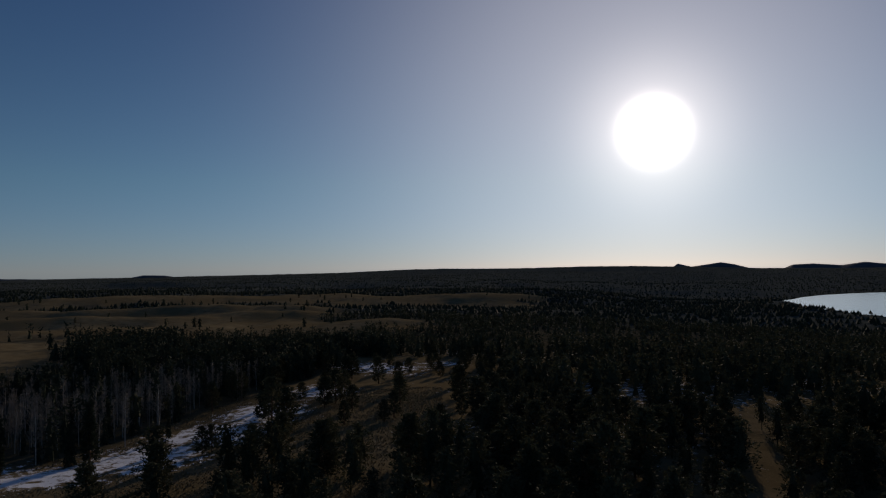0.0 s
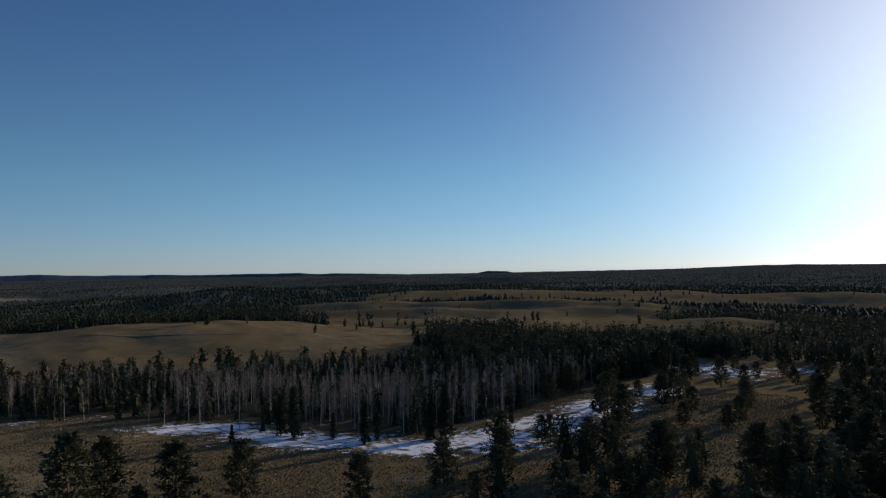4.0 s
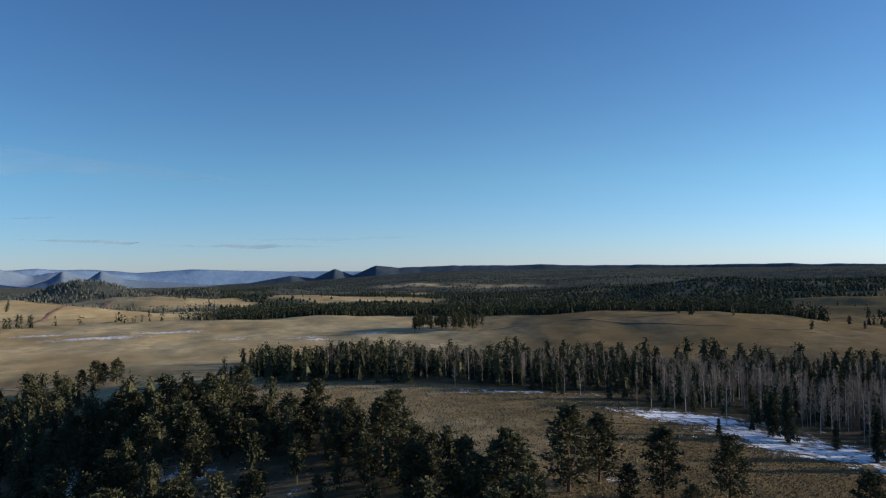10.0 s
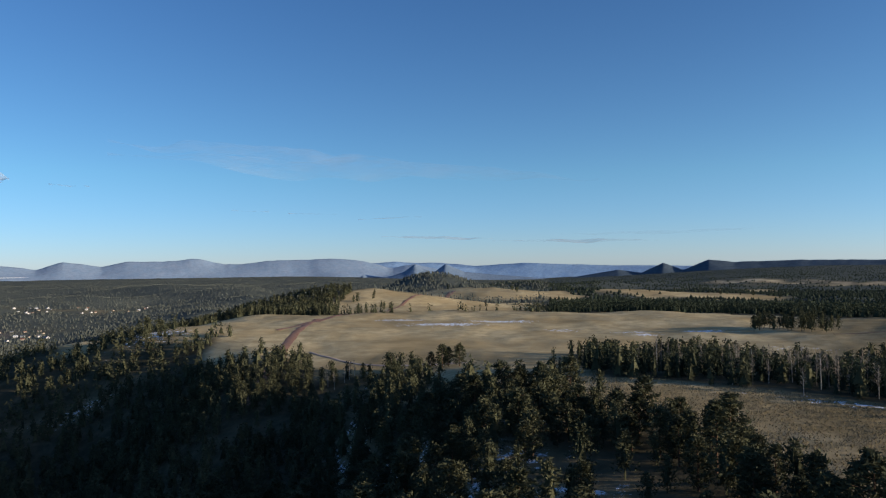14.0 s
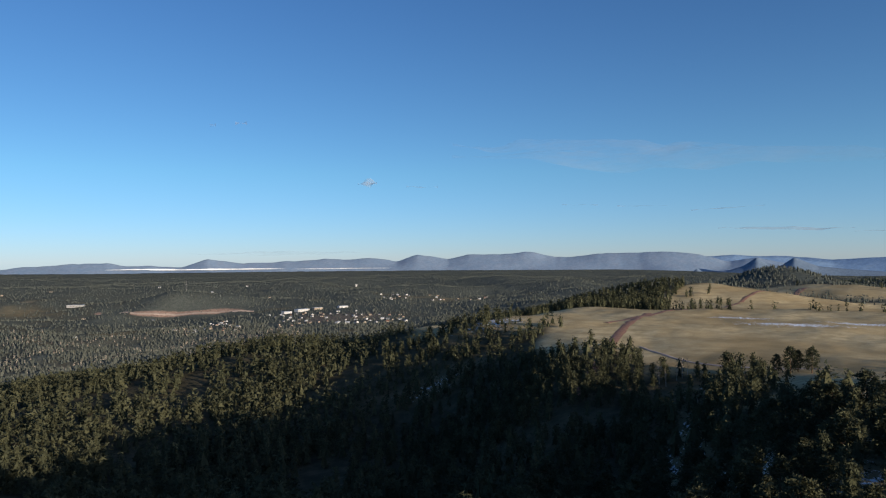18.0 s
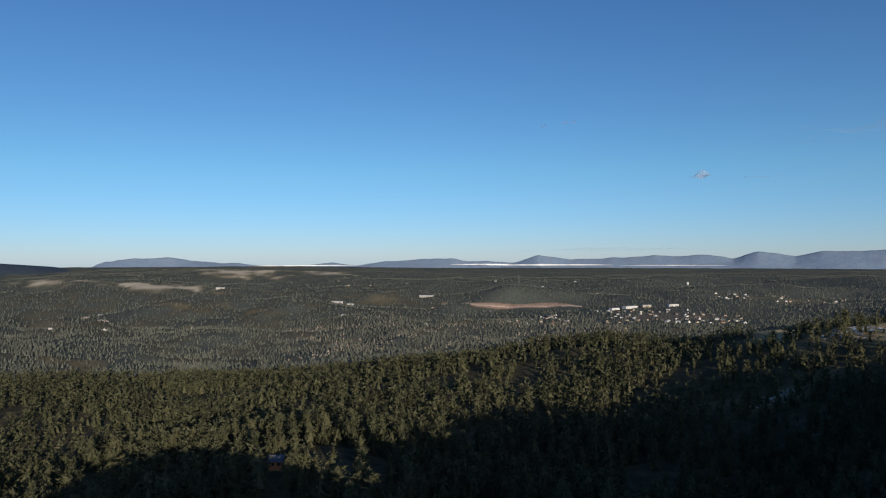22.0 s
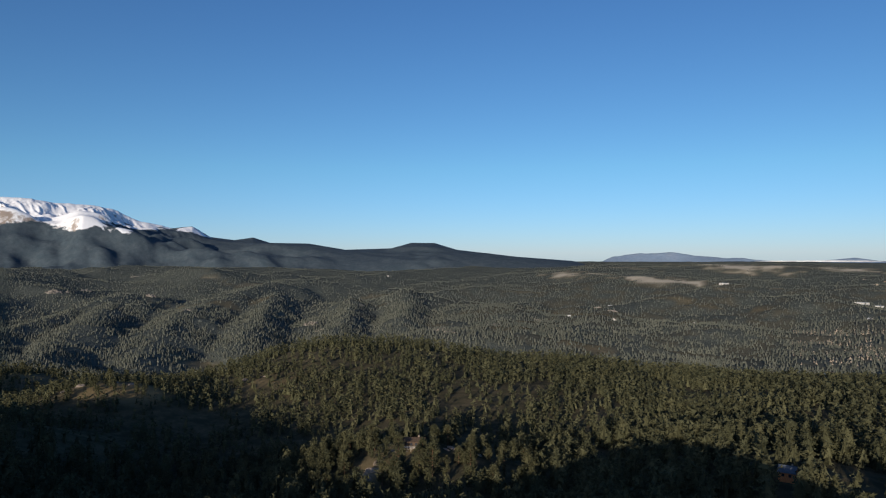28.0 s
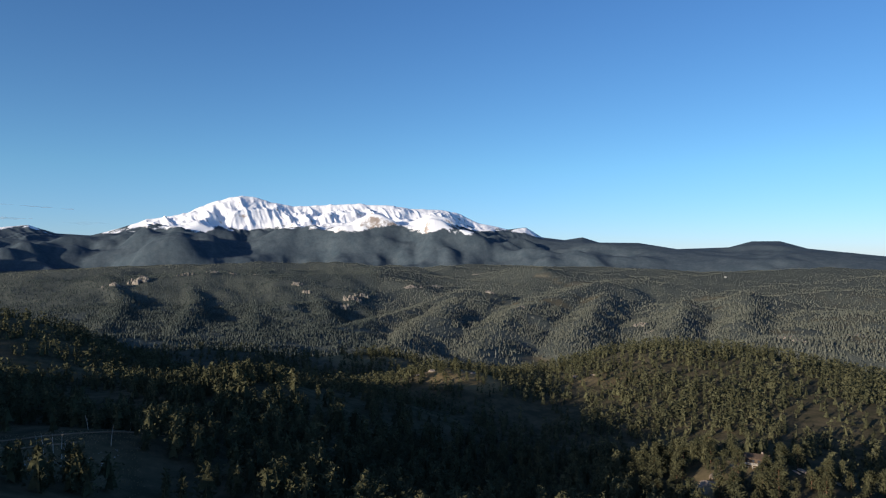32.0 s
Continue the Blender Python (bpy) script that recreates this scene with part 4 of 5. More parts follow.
def mountain_range(name, skyline, near, far, foot, material, label, rough, seed, az_step=0.07, rows=60, wave=330.0, peaks=0.0):
    """A range between two distances whose crest follows the skyline, broken by rounded spurs."""
    az, el = crest_line(skyline, az_step, 0.3)
    el = el + (fbm(az * 0.55 + seed, az * 0 + seed, 3) - 0.5) * peaks * np.clip((el + 0.9) / 0.6, 0, 1)
    a, t = np.meshgrid(az, np.linspace(0, 1.25, rows), indexing="xy")
    d = near + (far - near) * t
    x, y = xy(a, d)
    calm = crest_line(skyline, az_step, 4.0)[1]
    edge = np.clip(t, 0, 1) ** 3
    crest = far * np.tan(np.radians(calm[None, :] * (1 - edge) + el[None, :] * edge))
    rise = np.where(t < 1, np.clip(t, 0, 1), 1 - (t - 1) * 1.6)
    spur = fbm(x / wave + seed, y / wave, 3) - 0.5
    z = foot + (crest - foot) * rise + spur * rough * np.clip(t * 4, 0, 1) * (1.0 - np.clip(t, 0, 1) ** 3) * (t < 1.0)
    ob = mesh_object(name, np.stack([x, y, z + EYE], -1).reshape(-1, 3), grid_faces(rows, len(az))[:, ::-1], material, True)
    return tagged(ob, label, "mountains", kind="structure")


def snow_massif(name, skyline, near, far, foot, material, label):
    """A high snowy crest with rock ribs and bowls over broad wooded foothills."""
    az, el = crest_line(skyline, 0.06, 0.28)
    tall = np.clip((el - 1.6) / 1.6, 0, 1)
    el = el + (ridged(az * 0.8 + 4.3, az * 0 + 1.0, 4) - 0.6) * 0.20 * tall
    a, t = np.meshgrid(az, np.linspace(0, 1.2, 130), indexing="xy")
    d = near + (far - near) * t
    x, y = xy(a, d)
    crest = far * np.tan(np.radians(el))[None, :]
    calm = far * np.tan(np.radians(crest_line(skyline, 0.06, 6.0)[1]))[None, :]
    shoulder = np.where(calm > 0, np.minimum(calm * 0.50, 165.0), calm)      # where the steep upper part begins
    low = foot + (shoulder - foot) * np.sin(np.clip(t / 0.62, 0, 1) * np.pi / 2)
    up = np.clip((t - 0.55) / 0.45, 0, 1)
    upper = calm + (crest - calm) * np.clip((t - 0.62) / 0.3, 0, 1) ** 1.5
    z = low + (upper - shoulder) * up ** 1.15
    z = np.where(t > 1, crest - (t - 1) * 900.0, z)
    # foothills: rounded domes with draws between them
    domes = fbm(a * 0.20 + 2.0, t * 4.2 + 5.0, 3) - 0.52
    domes = domes + 0.07 * (fbm(x / 130 + 3.0, y / 130, 4) - 0.5)
    z = z + domes * 300 * np.clip(t * 5, 0, 1) * np.clip((0.78 - t) / 0.25, 0, 1) * np.clip((calm - 20) / 110, 0.05, 1)
    # the upper face: ribs that slant down from the crest, bowls between
    bend = (fbm(a * 0.35 + 7.0, t * 3.0, 3) - 0.5) * 1.2
    skew = a * 0.26 + (t - 1) * 1.7 + bend
    ribs = 0.65 * ridged(skew + 1.0, t * 1.6 + a * 0.05 + 3.0, 4) + 0.35 * ridged(a * 0.9 - t * 3.0, t * 3.0 + 1.0, 3)
    face = np.clip((t - 0.50) / 0.2, 0, 1) * np.clip((1.0 - t) / 0.10, 0, 1) * tall[None, :]
    z = z + (ribs - 0.66) * 125 * face
    ob = mesh_object(name, np.stack([x, y, z + EYE], -1).reshape(-1, 3), grid_faces(130, len(az))[:, ::-1], material, True)
    return tagged(ob, label, "mountains", kind="structure")


# blue of distance: haze is painted into the base colours of these ranges
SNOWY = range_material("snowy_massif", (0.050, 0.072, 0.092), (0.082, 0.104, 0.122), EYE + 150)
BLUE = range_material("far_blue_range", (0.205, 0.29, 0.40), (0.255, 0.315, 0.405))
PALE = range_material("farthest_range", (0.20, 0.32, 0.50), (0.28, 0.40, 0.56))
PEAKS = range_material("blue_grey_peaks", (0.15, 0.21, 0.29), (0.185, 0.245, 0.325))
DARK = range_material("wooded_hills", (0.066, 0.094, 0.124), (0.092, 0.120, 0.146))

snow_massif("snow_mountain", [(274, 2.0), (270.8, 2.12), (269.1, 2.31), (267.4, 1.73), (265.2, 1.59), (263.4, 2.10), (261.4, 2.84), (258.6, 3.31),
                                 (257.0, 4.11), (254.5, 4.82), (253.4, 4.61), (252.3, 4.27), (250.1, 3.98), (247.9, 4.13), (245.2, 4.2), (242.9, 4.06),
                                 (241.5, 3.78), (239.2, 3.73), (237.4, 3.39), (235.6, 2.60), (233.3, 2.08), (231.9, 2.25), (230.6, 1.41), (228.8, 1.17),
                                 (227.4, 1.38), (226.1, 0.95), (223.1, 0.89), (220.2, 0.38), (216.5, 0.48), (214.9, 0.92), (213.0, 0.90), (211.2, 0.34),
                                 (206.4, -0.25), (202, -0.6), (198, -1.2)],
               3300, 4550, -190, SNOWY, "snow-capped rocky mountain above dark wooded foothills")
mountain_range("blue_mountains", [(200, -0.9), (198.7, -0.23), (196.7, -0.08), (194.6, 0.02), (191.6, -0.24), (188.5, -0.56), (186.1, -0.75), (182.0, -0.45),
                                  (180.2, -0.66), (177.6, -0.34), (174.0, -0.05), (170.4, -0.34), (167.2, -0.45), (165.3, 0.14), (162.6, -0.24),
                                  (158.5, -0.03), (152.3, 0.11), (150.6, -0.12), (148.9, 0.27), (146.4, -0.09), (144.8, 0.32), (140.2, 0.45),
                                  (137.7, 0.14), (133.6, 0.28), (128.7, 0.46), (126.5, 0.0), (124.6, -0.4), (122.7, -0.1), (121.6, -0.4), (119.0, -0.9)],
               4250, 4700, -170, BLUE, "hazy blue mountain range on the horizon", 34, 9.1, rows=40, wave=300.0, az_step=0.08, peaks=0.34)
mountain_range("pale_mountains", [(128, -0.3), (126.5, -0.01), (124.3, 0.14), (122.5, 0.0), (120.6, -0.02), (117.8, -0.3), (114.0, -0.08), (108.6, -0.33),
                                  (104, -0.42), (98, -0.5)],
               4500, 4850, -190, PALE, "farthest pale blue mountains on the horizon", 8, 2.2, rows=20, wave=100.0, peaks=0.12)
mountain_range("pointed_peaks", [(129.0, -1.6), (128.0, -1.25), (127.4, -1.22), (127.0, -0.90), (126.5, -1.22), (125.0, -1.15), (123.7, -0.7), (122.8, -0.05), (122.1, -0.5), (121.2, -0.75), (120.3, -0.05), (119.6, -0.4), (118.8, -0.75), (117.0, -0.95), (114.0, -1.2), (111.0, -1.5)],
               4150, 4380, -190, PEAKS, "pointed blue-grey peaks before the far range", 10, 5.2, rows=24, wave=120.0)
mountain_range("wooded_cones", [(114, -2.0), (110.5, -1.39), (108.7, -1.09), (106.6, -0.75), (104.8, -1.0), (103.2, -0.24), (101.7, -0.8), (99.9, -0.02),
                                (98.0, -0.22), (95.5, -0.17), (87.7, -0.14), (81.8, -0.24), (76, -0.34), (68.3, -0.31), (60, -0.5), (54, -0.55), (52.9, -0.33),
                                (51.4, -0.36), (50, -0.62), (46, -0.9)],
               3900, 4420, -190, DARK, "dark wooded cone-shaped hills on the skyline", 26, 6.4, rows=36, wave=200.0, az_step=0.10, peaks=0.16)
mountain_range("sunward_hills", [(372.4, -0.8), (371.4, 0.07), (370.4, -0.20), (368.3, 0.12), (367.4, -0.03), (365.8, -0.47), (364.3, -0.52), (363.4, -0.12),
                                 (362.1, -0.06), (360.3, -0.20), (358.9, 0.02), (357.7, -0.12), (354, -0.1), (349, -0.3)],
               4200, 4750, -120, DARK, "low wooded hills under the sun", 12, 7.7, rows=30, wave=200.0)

# ---------------------------------------------------------------- lake, mist and clouds


def disc(name, az, dist, wa, wd, z, material, ragged, seed):
    a = np.linspace(0, 2 * np.pi, 180, endpoint=False)
    cx, cy = xy(az, dist)
    r = 1 + (fbm(np.cos(a) * 2 + seed, np.sin(a) * 2 + seed, 4) - 0.5) * ragged
    s, c = math.sin(radians(az)), math.cos(radians(az))
    u, v = np.cos(a) * wa * r, np.sin(a) * wd * r
    px, py = cx + u * c - v * s, cy + u * s + v * c
    verts = np.concatenate([np.stack([px, py, np.full(180, z)], -1), [[cx, cy, z]]])
    faces = np.stack([np.arange(180), (np.arange(180) + 1) % 180, np.full(180, 180)], -1)
    return mesh_object(name, verts, faces, material)


water = Mat("lake_water")
water.bump(water.noise(0.25, 4), 0.15, 0.25)
MAT["water"] = water.done((0.02, 0.035, 0.05), 0.12, 0.5)
tagged(disc("lake", LAKE[0], LAKE[1], LAKE[2] * 1.15, LAKE[3] * 1.12, LAKE[4] + EYE, MAT["water"], 0.2, 3.0),
       "calm lake between dark wooded shores", "lake", kind="structure")


def cloud_material(name, density, lo=0.30, hi=0.70, scale=0.0035):
    g = Mat(name)
    clear = g.n("BsdfTransparent")
    mixer = g.n("MixShader")
    lw = g.step(g.noise(scale, 5, 0.6, stretch=(1.0, 1.0, 2.0 if scale > 0.01 else 5.0)), lo, hi)
    g.link(g.math("MULTIPLY", lw, density), mixer.inputs[0])
    g.link(clear.outputs[0], mixer.inputs[1])
    glow = g.n("BsdfTranslucent")
    glow.inputs["Color"].default_value = (0.9, 0.9, 0.92, 1)
    half = g.n("MixShader")
    half.inputs[0].default_value = 0.6
    g.link(g.p.outputs[0], half.inputs[1])
    g.link(glow.outputs[0], half.inputs[2])
    g.link(half.outputs[0], mixer.inputs[2])
    g.link(mixer.outputs[0], g.t.nodes["Material Output"].inputs["Surface"])
    return g.done((0.93, 0.93, 0.94), 1.0, 0.0)


MAT["cloud"] = cloud_material("cumulus", 0.5, 0.20, 0.65, 0.009)
MAT["wisp"] = cloud_material("thin_cloud", 0.5)
MAT["veil"] = cloud_material("cirrus_veil", 0.16)


def streak(az, el, wide, tall, tilt, material, label, seed, far=4700.0, torn=1.0):
    """A thin sheet of cloud seen edge on, ragged at its ends."""
    t, s = np.meshgrid(np.linspace(-1, 1, 60), np.linspace(-1, 1, 9), indexing="ij")
    thick = (1 - np.abs(t) ** 1.6) * (0.6 + 0.8 * (fbm(t * 4 * torn + seed, t * 0 + seed, 3)))
    a = az - t * wide / 2
    e = el + tilt * t + s * thick * tall / 2 + (fbm(t * 2.5 * torn + seed, t * 0 + 1.5, 3) - 0.5) * tall * 0.8 * torn
    x, y = xy(a, far + 60 * s)
    z = EYE + far * np.tan(np.radians(e))
    ob = mesh_object("cloud_streak", np.stack([x, y, z], -1).reshape(-1, 3), grid_faces(60, 9), material, True)
    return tagged(ob, label, "cloud", kind="structure")


for az, el, wide, tall, tilt, m, seed in (
        (148.5, 5.85, 2.6, 0.28, 0.0, "wisp", 1.0), (162.8, 10.65, 0.9, 0.24, 0.05, "wisp", 21.0), (164.9, 10.4, 0.45, 0.14, 0.03, "wisp", 22.0), (135.8, 4.2, 2.8, 0.16, -0.05, "wisp", 2.0), (131, 4.0, 3.8, 0.16, -0.05, "wisp", 3.0),
        (124.8, 3.65, 5.2, 0.18, 0.1, "wisp", 4.0), (121, 2.0, 9.0, 0.28, -0.15, "wisp", 5.0), (110, 1.6, 13.0, 0.32, -0.1, "wisp", 6.0),
        (127, 7.4, 38.0, 1.8, -0.9, "veil", 7.0), (135, 8.6, 22.0, 1.4, -0.5, "veil", 8.0), (268.6, 3.58, 4.6, 0.16, -0.1, "wisp", 9.0),
        (270.4, 2.75, 3.0, 0.22, 0.0, "wisp", 10.0), (265.5, 2.5, 3.0, 0.3, 0.0, "veil", 12.0), (103, 2.2, 16.0, 0.3, 0.1, "veil", 11.0),
        (160, 0.55, 14.0, 0.3, 0.0, "veil", 13.0)):
    streak(az, el, wide, tall, tilt, MAT[m], "thin grey-white streak of high cloud" if m == "wisp" else "faint veil of cirrus cloud", seed)

# the one small cumulus: torn layers of thin cloud, one behind the other
for i, (az, el, wide, tall) in enumerate(((152.95, 6.10, 1.5, 0.60), (152.75, 6.18, 1.15, 0.85))):
    streak(az, el, wide, tall, 0.0, MAT["cloud"], "torn layer of a small white cumulus cloud", 31.0 + i, 4690.0 - 70 * i, 0.35)

MAT["mist"] = Mat("valley_mist").done((0.86, 0.88, 0.90), 1.0, 0.0)
for az, el, wide, tall in ((164.5, -0.68, 10.0, 0.14), (170, -0.62, 5.0, 0.10), (184, -0.66, 9.0, 0.10), (155, -0.72, 8.0, 0.06)):
    t, s = np.meshgrid(np.linspace(-1, 1, 70), np.linspace(0, 2 * np.pi, 10, endpoint=False), indexing="ij")
    th = (1 - np.abs(t) ** 2) ** 0.7 * (0.5 + fbm(t * 6 + az, t * 0, 3))
    px, py = xy(az - t * wide / 2, 4370 + np.cos(s) * 25)
    pz = EYE + 4370 * np.tan(np.radians(el + np.sin(s) * th * tall / 2))
    tagged(mesh_object("mist_bank", np.stack([px, py, pz], -1).reshape(-1, 3), grid_faces(70, 10, True), MAT["mist"], True),
           "low white bank of mist along the far plain", "mist", kind="structure")

# ---------------------------------------------------------------- buildings


def simple(name, a, b, scale=2.0, rough=0.85):
    g = Mat(name)
    f = g.noise(scale, 4)
    g.bump(f, 0.03)
    return g.done(g.mix(g.step(f, 0.3, 0.7), a, b), rough)


MAT["white_wall"] = simple("pale_siding", (0.46, 0.445, 0.42), (0.62, 0.60, 0.57))
MAT["tan_wall"] = simple("tan_siding", (0.34, 0.27, 0.20), (0.46, 0.38, 0.29))
MAT["grey_wall"] = simple("grey_siding", (0.26, 0.25, 0.24), (0.36, 0.35, 0.33))
MAT["log"] = simple("orange_log", (0.42, 0.17, 0.075), (0.58, 0.26, 0.12), 3.0)
MAT["dark_log"] = simple("dark_log", (0.05, 0.035, 0.025), (0.12, 0.085, 0.06), 3.0)
MAT["slate"] = simple("blue_grey_roofing", (0.07, 0.085, 0.11), (0.12, 0.14, 0.17), 3.0, 0.6)
MAT["shingle"] = simple("brown_shingles", (0.09, 0.07, 0.06), (0.17, 0.14, 0.12), 3.0)
MAT["metal_roof"] = simple("pale_metal_roof", (0.40, 0.41, 0.43), (0.54, 0.55, 0.57), 1.0, 0.45)
MAT["red_roof"] = simple("rust_roof", (0.20, 0.085, 0.06), (0.30, 0.13, 0.09), 2.0)
MAT["window"] = Mat("dark_window").done((0.03, 0.035, 0.045), 0.15, 0.5)
MAT["stone"] = simple("pale_granite", (0.17, 0.135, 0.105), (0.33, 0.27, 0.22), 0.8)
MAT["snag"] = simple("bleached_wood", (0.34, 0.31, 0.27), (0.55, 0.51, 0.45), 2.0)


def box(x0, y0, z0, x1, y1, z1):
    v = [(x, y, z) for z in (z0, z1) for x, y in ((x0, y0), (x1, y0), (x1, y1), (x0, y1))]
    return v, [(3, 2, 1, 0), (4, 5, 6, 7), (0, 1, 5, 4), (1, 2, 6, 5), (2, 3, 7, 6), (3, 0, 4, 7)]


def gable(w, d, h, rise):
    """Walls of a house with gable ends along x."""
    v = [(-w / 2, -d / 2, -1.5), (w / 2, -d / 2, -1.5), (w / 2, d / 2, -1.5), (-w / 2, d / 2, -1.5),
         (-w / 2, -d / 2, h), (w / 2, -d / 2, h), (w / 2, d / 2, h), (-w / 2, d / 2, h), (-w / 2, 0, h + rise), (w / 2, 0, h + rise)]
    return v, [(0, 1, 5, 4), (2, 3, 7, 6), (1, 2, 6, 9, 5), (3, 0, 4, 8, 7), (3, 2, 1, 0)]


def roof_slopes(w, d, h, rise, over=0.5, thick=0.22):
    v, f = [], []
    k = rise / (d / 2)
    for s in (-1, 1):
        o = len(v)
        e = d / 2 + over
        for lift in (0.03, thick):
            v += [(-w / 2 - over, s * e, h - over * k + lift), (w / 2 + over, s * e, h - over * k + lift),
                  (w / 2 + over, 0, h + rise + lift), (-w / 2 - over, 0, h + rise + lift)]
        f += [tuple(o + i for i in q) for q in ((0, 1, 2, 3), (4, 5, 6, 7), (0, 1, 5, 4), (1, 2, 6, 5), (2, 3, 7, 6), (3, 0, 4, 7))]
    return v, f


def house(name, w, d, h, rise, wall, roof, label, category="house", chimney=True, openings=2):
    root = tagged(new(name), label, category, "houses of the town")
    walls = part("wall", poly("wall", gable(w, d, h, rise), MAT[wall]), root)
    top = part("roof", poly("roof", roof_slopes(w, d, h, rise), MAT[roof]), root)
    if chimney:
        part("chimney", poly("chimney", box(w * 0.2, d * 0.1, h, w * 0.2 + 0.7, d * 0.1 + 0.7, h + rise + 0.8), MAT["stone"]), top)
    for side in (-1, 1):
        for i in range(openings):
            x = -w / 2 + w * (i + 0.7) / (openings + 0.4)
            y = side * d / 2
            part("window", poly("window", box(x - 0.6, min(y, y + side * 0.06), h * 0.40, x + 0.6, max(y, y + side * 0.06), h * 0.80), MAT["window"]), walls)
    part("door", poly("door", box(w / 2, -0.5, 0.0, w / 2 + 0.07, 0.5, 2.1), MAT["dark_log"]), walls)
    return root


def site(az, d, turn=0.0, lift=0.0, scale=1.0):
    x, y = xy(az, d)
    z = float(land(np.array([float(x)]), np.array([float(y)]))[0])
    return pose(float(x), float(y), z + lift, 0, 0, turn) @ Matrix.Scale(scale, 4)


STYLES = [("white_wall", "metal_roof", "white house with pale metal roof in town"), ("tan_wall", "shingle", "tan house with brown shingle roof in town"),
          ("grey_wall", "slate", "grey house with blue-grey roof in town"), ("white_wall", "shingle", "white house with brown roof in town"),
          ("tan_wall", "red_roof", "tan house with rust-red roof in town"), ("white_wall", "slate", "white house with dark roof in town")]
MODELS = [house("house", random.uniform(11, 16), random.uniform(8, 10), random.uniform(3, 5.2), random.uniform(1.8, 2.8), *st) for st in STYLES]
town = np.random.default_rng(77)
spots = []
for street in range(7):
    d0 = 1790 + street * 44
    a0, a1 = (149.2 + 0.3 * street, 160.5 - 0.2 * street) if street < 5 else (154.0, 160.8)
    a = a0
    while a < a1:
        if town.random() < 0.78:
            spots.append((a + town.normal(0, 0.05), d0 + town.normal(0, 8)))
        a += 24.0 / d0 * 57.3 * (0.8 + 0.5 * town.random())
for _ in range(34):
    spots.append((town.uniform(163, 168), town.uniform(1750, 1960)))
for _ in range(26):
    spots.append((town.uniform(143, 152), town.uniform(2280, 2430)))
for _ in range(20):
    spots.append((town.uniform(160, 206), town.uniform(1700, 3000)))
for a, d in ((183.9, 1085), (183.6, 1060), (211.5, 2500), (212.3, 2520), (216.8, 2900)):
    spots.append((a, d))
first = set()
for i, (a, d) in enumerate(spots):
    k = int(town.integers(0, len(MODELS)))
    m = site(a, d, town.uniform(0, 180), 0.3, town.uniform(0.6, 0.9))
    if k not in first:
        first.add(k)
        MODELS[k].matrix_basis = m
    else:
        copy_thing(MODELS[k], m)


def long_building(az, d, w, depth, h, turn, wall, label):
    root = tagged(new("commercial_building"), label, "building", "large buildings of the town")
    walls = part("wall", poly("wall", box(-w / 2, -depth / 2, -2, w / 2, depth / 2, h), MAT[wall]), root)
    part("roof", poly("roof", box(-w / 2 - 0.4, -depth / 2 - 0.4, h, w / 2 + 0.4, depth / 2 + 0.4, h + 0.6), MAT["metal_roof"]), root)
    n = max(3, int(w / 8))
    for side in (-1, 1):
        for i in range(n):
            x = -w / 2 + w * (i + 0.5) / n
            y = side * depth / 2
            part("window", poly("window", box(x - 1.0, min(y, y + side * 0.08), h * 0.35, x + 1.0, max(y, y + side * 0.08), h * 0.55), MAT["window"]), walls)
    root.matrix_basis = site(az, d, turn, 0.4)


long_building(181.6, 2250, 32, 16, 5, 150, "white_wall", "long white commercial building among pines")
long_building(180.6, 2240, 20, 14, 4.5, 150, "white_wall", "white low commercial building among pines")
long_building(174.4, 2420, 48, 16, 5.5, 160, "grey_wall", "long grey school building with pale roof")
long_building(158.2, 2110, 44, 18, 5.5, 200, "white_wall", "large white store at the edge of town")
long_building(159.4, 2080, 28, 14, 5, 200, "white_wall", "white warehouse beside the town's main road")
long_building(157.0, 2130, 28, 14, 5, 190, "tan_wall", "tan flat-roofed store in town")
long_building(155.0, 2150, 32, 14, 5, 190, "white_wall", "white flat-roofed building in town")
long_building(190.6, 2620, 30, 12, 4.5, 150, "white_wall", "white farm building by pale fields")

# the cabin in the pines
cabin = house("log_cabin", 7.0, 7.0, 3.4, 2.2, "log", "slate", "orange log cabin with blue-grey roof among pines", "cabin", openings=2)
cabin["group"] = "houses in the pines"
cabin.matrix_basis = site(186.35, 316, 176, 0.6, 0.88)


def knoll_house():
    """A dark lodge with a log deck on the rocky knoll."""
    root = tagged(new("hillside_lodge"), "dark timber lodge with log deck on a rocky knoll", "house", "houses in the pines")
    walls = part("wall", poly("wall", gable(12, 7.5, 4.5, 1.6), MAT["dark_log"]), root)
    part("roof", poly("roof", roof_slopes(12, 7.5, 4.5, 1.6, 0.9, 0.3), MAT["dark_log"]), root)
    deck = part("deck", poly("deck", box(-6.5, -7.2, 1.2, 6.5, -3.8, 1.45), MAT["snag"]), root)
    for i in range(6):
        x = -6.3 + 12.6 * i / 5
        part("deck_post", poly("deck_post", tube([(x, -7.0, -3.0), (x, -7.0, 2.4)], [0.14, 0.14], 6), MAT["snag"]), deck, "pale log post")
    for z in (0.2, 1.9, 2.4):
        part("deck_rail", poly("deck_rail", tube([(-6.4, -7.0, z), (6.4, -7.0, z)], [0.09, 0.09], 6), MAT["snag"]), deck, "pale log rail")
    for i in range(4):
        x = -4.5 + 3.0 * i
        part("window", poly("window", box(x - 0.7, -3.82, 2.0, x + 0.7, -3.75, 3.6), MAT["window"]), walls)
    part("chimney", poly("chimney", box(2.0, 0.8, 4.0, 3.0, 1.8, 7.4), MAT["stone"]), root, "pale stone chimney")
    root.matrix_basis = site(214.7, 322, 205, 0.3, 0.72)


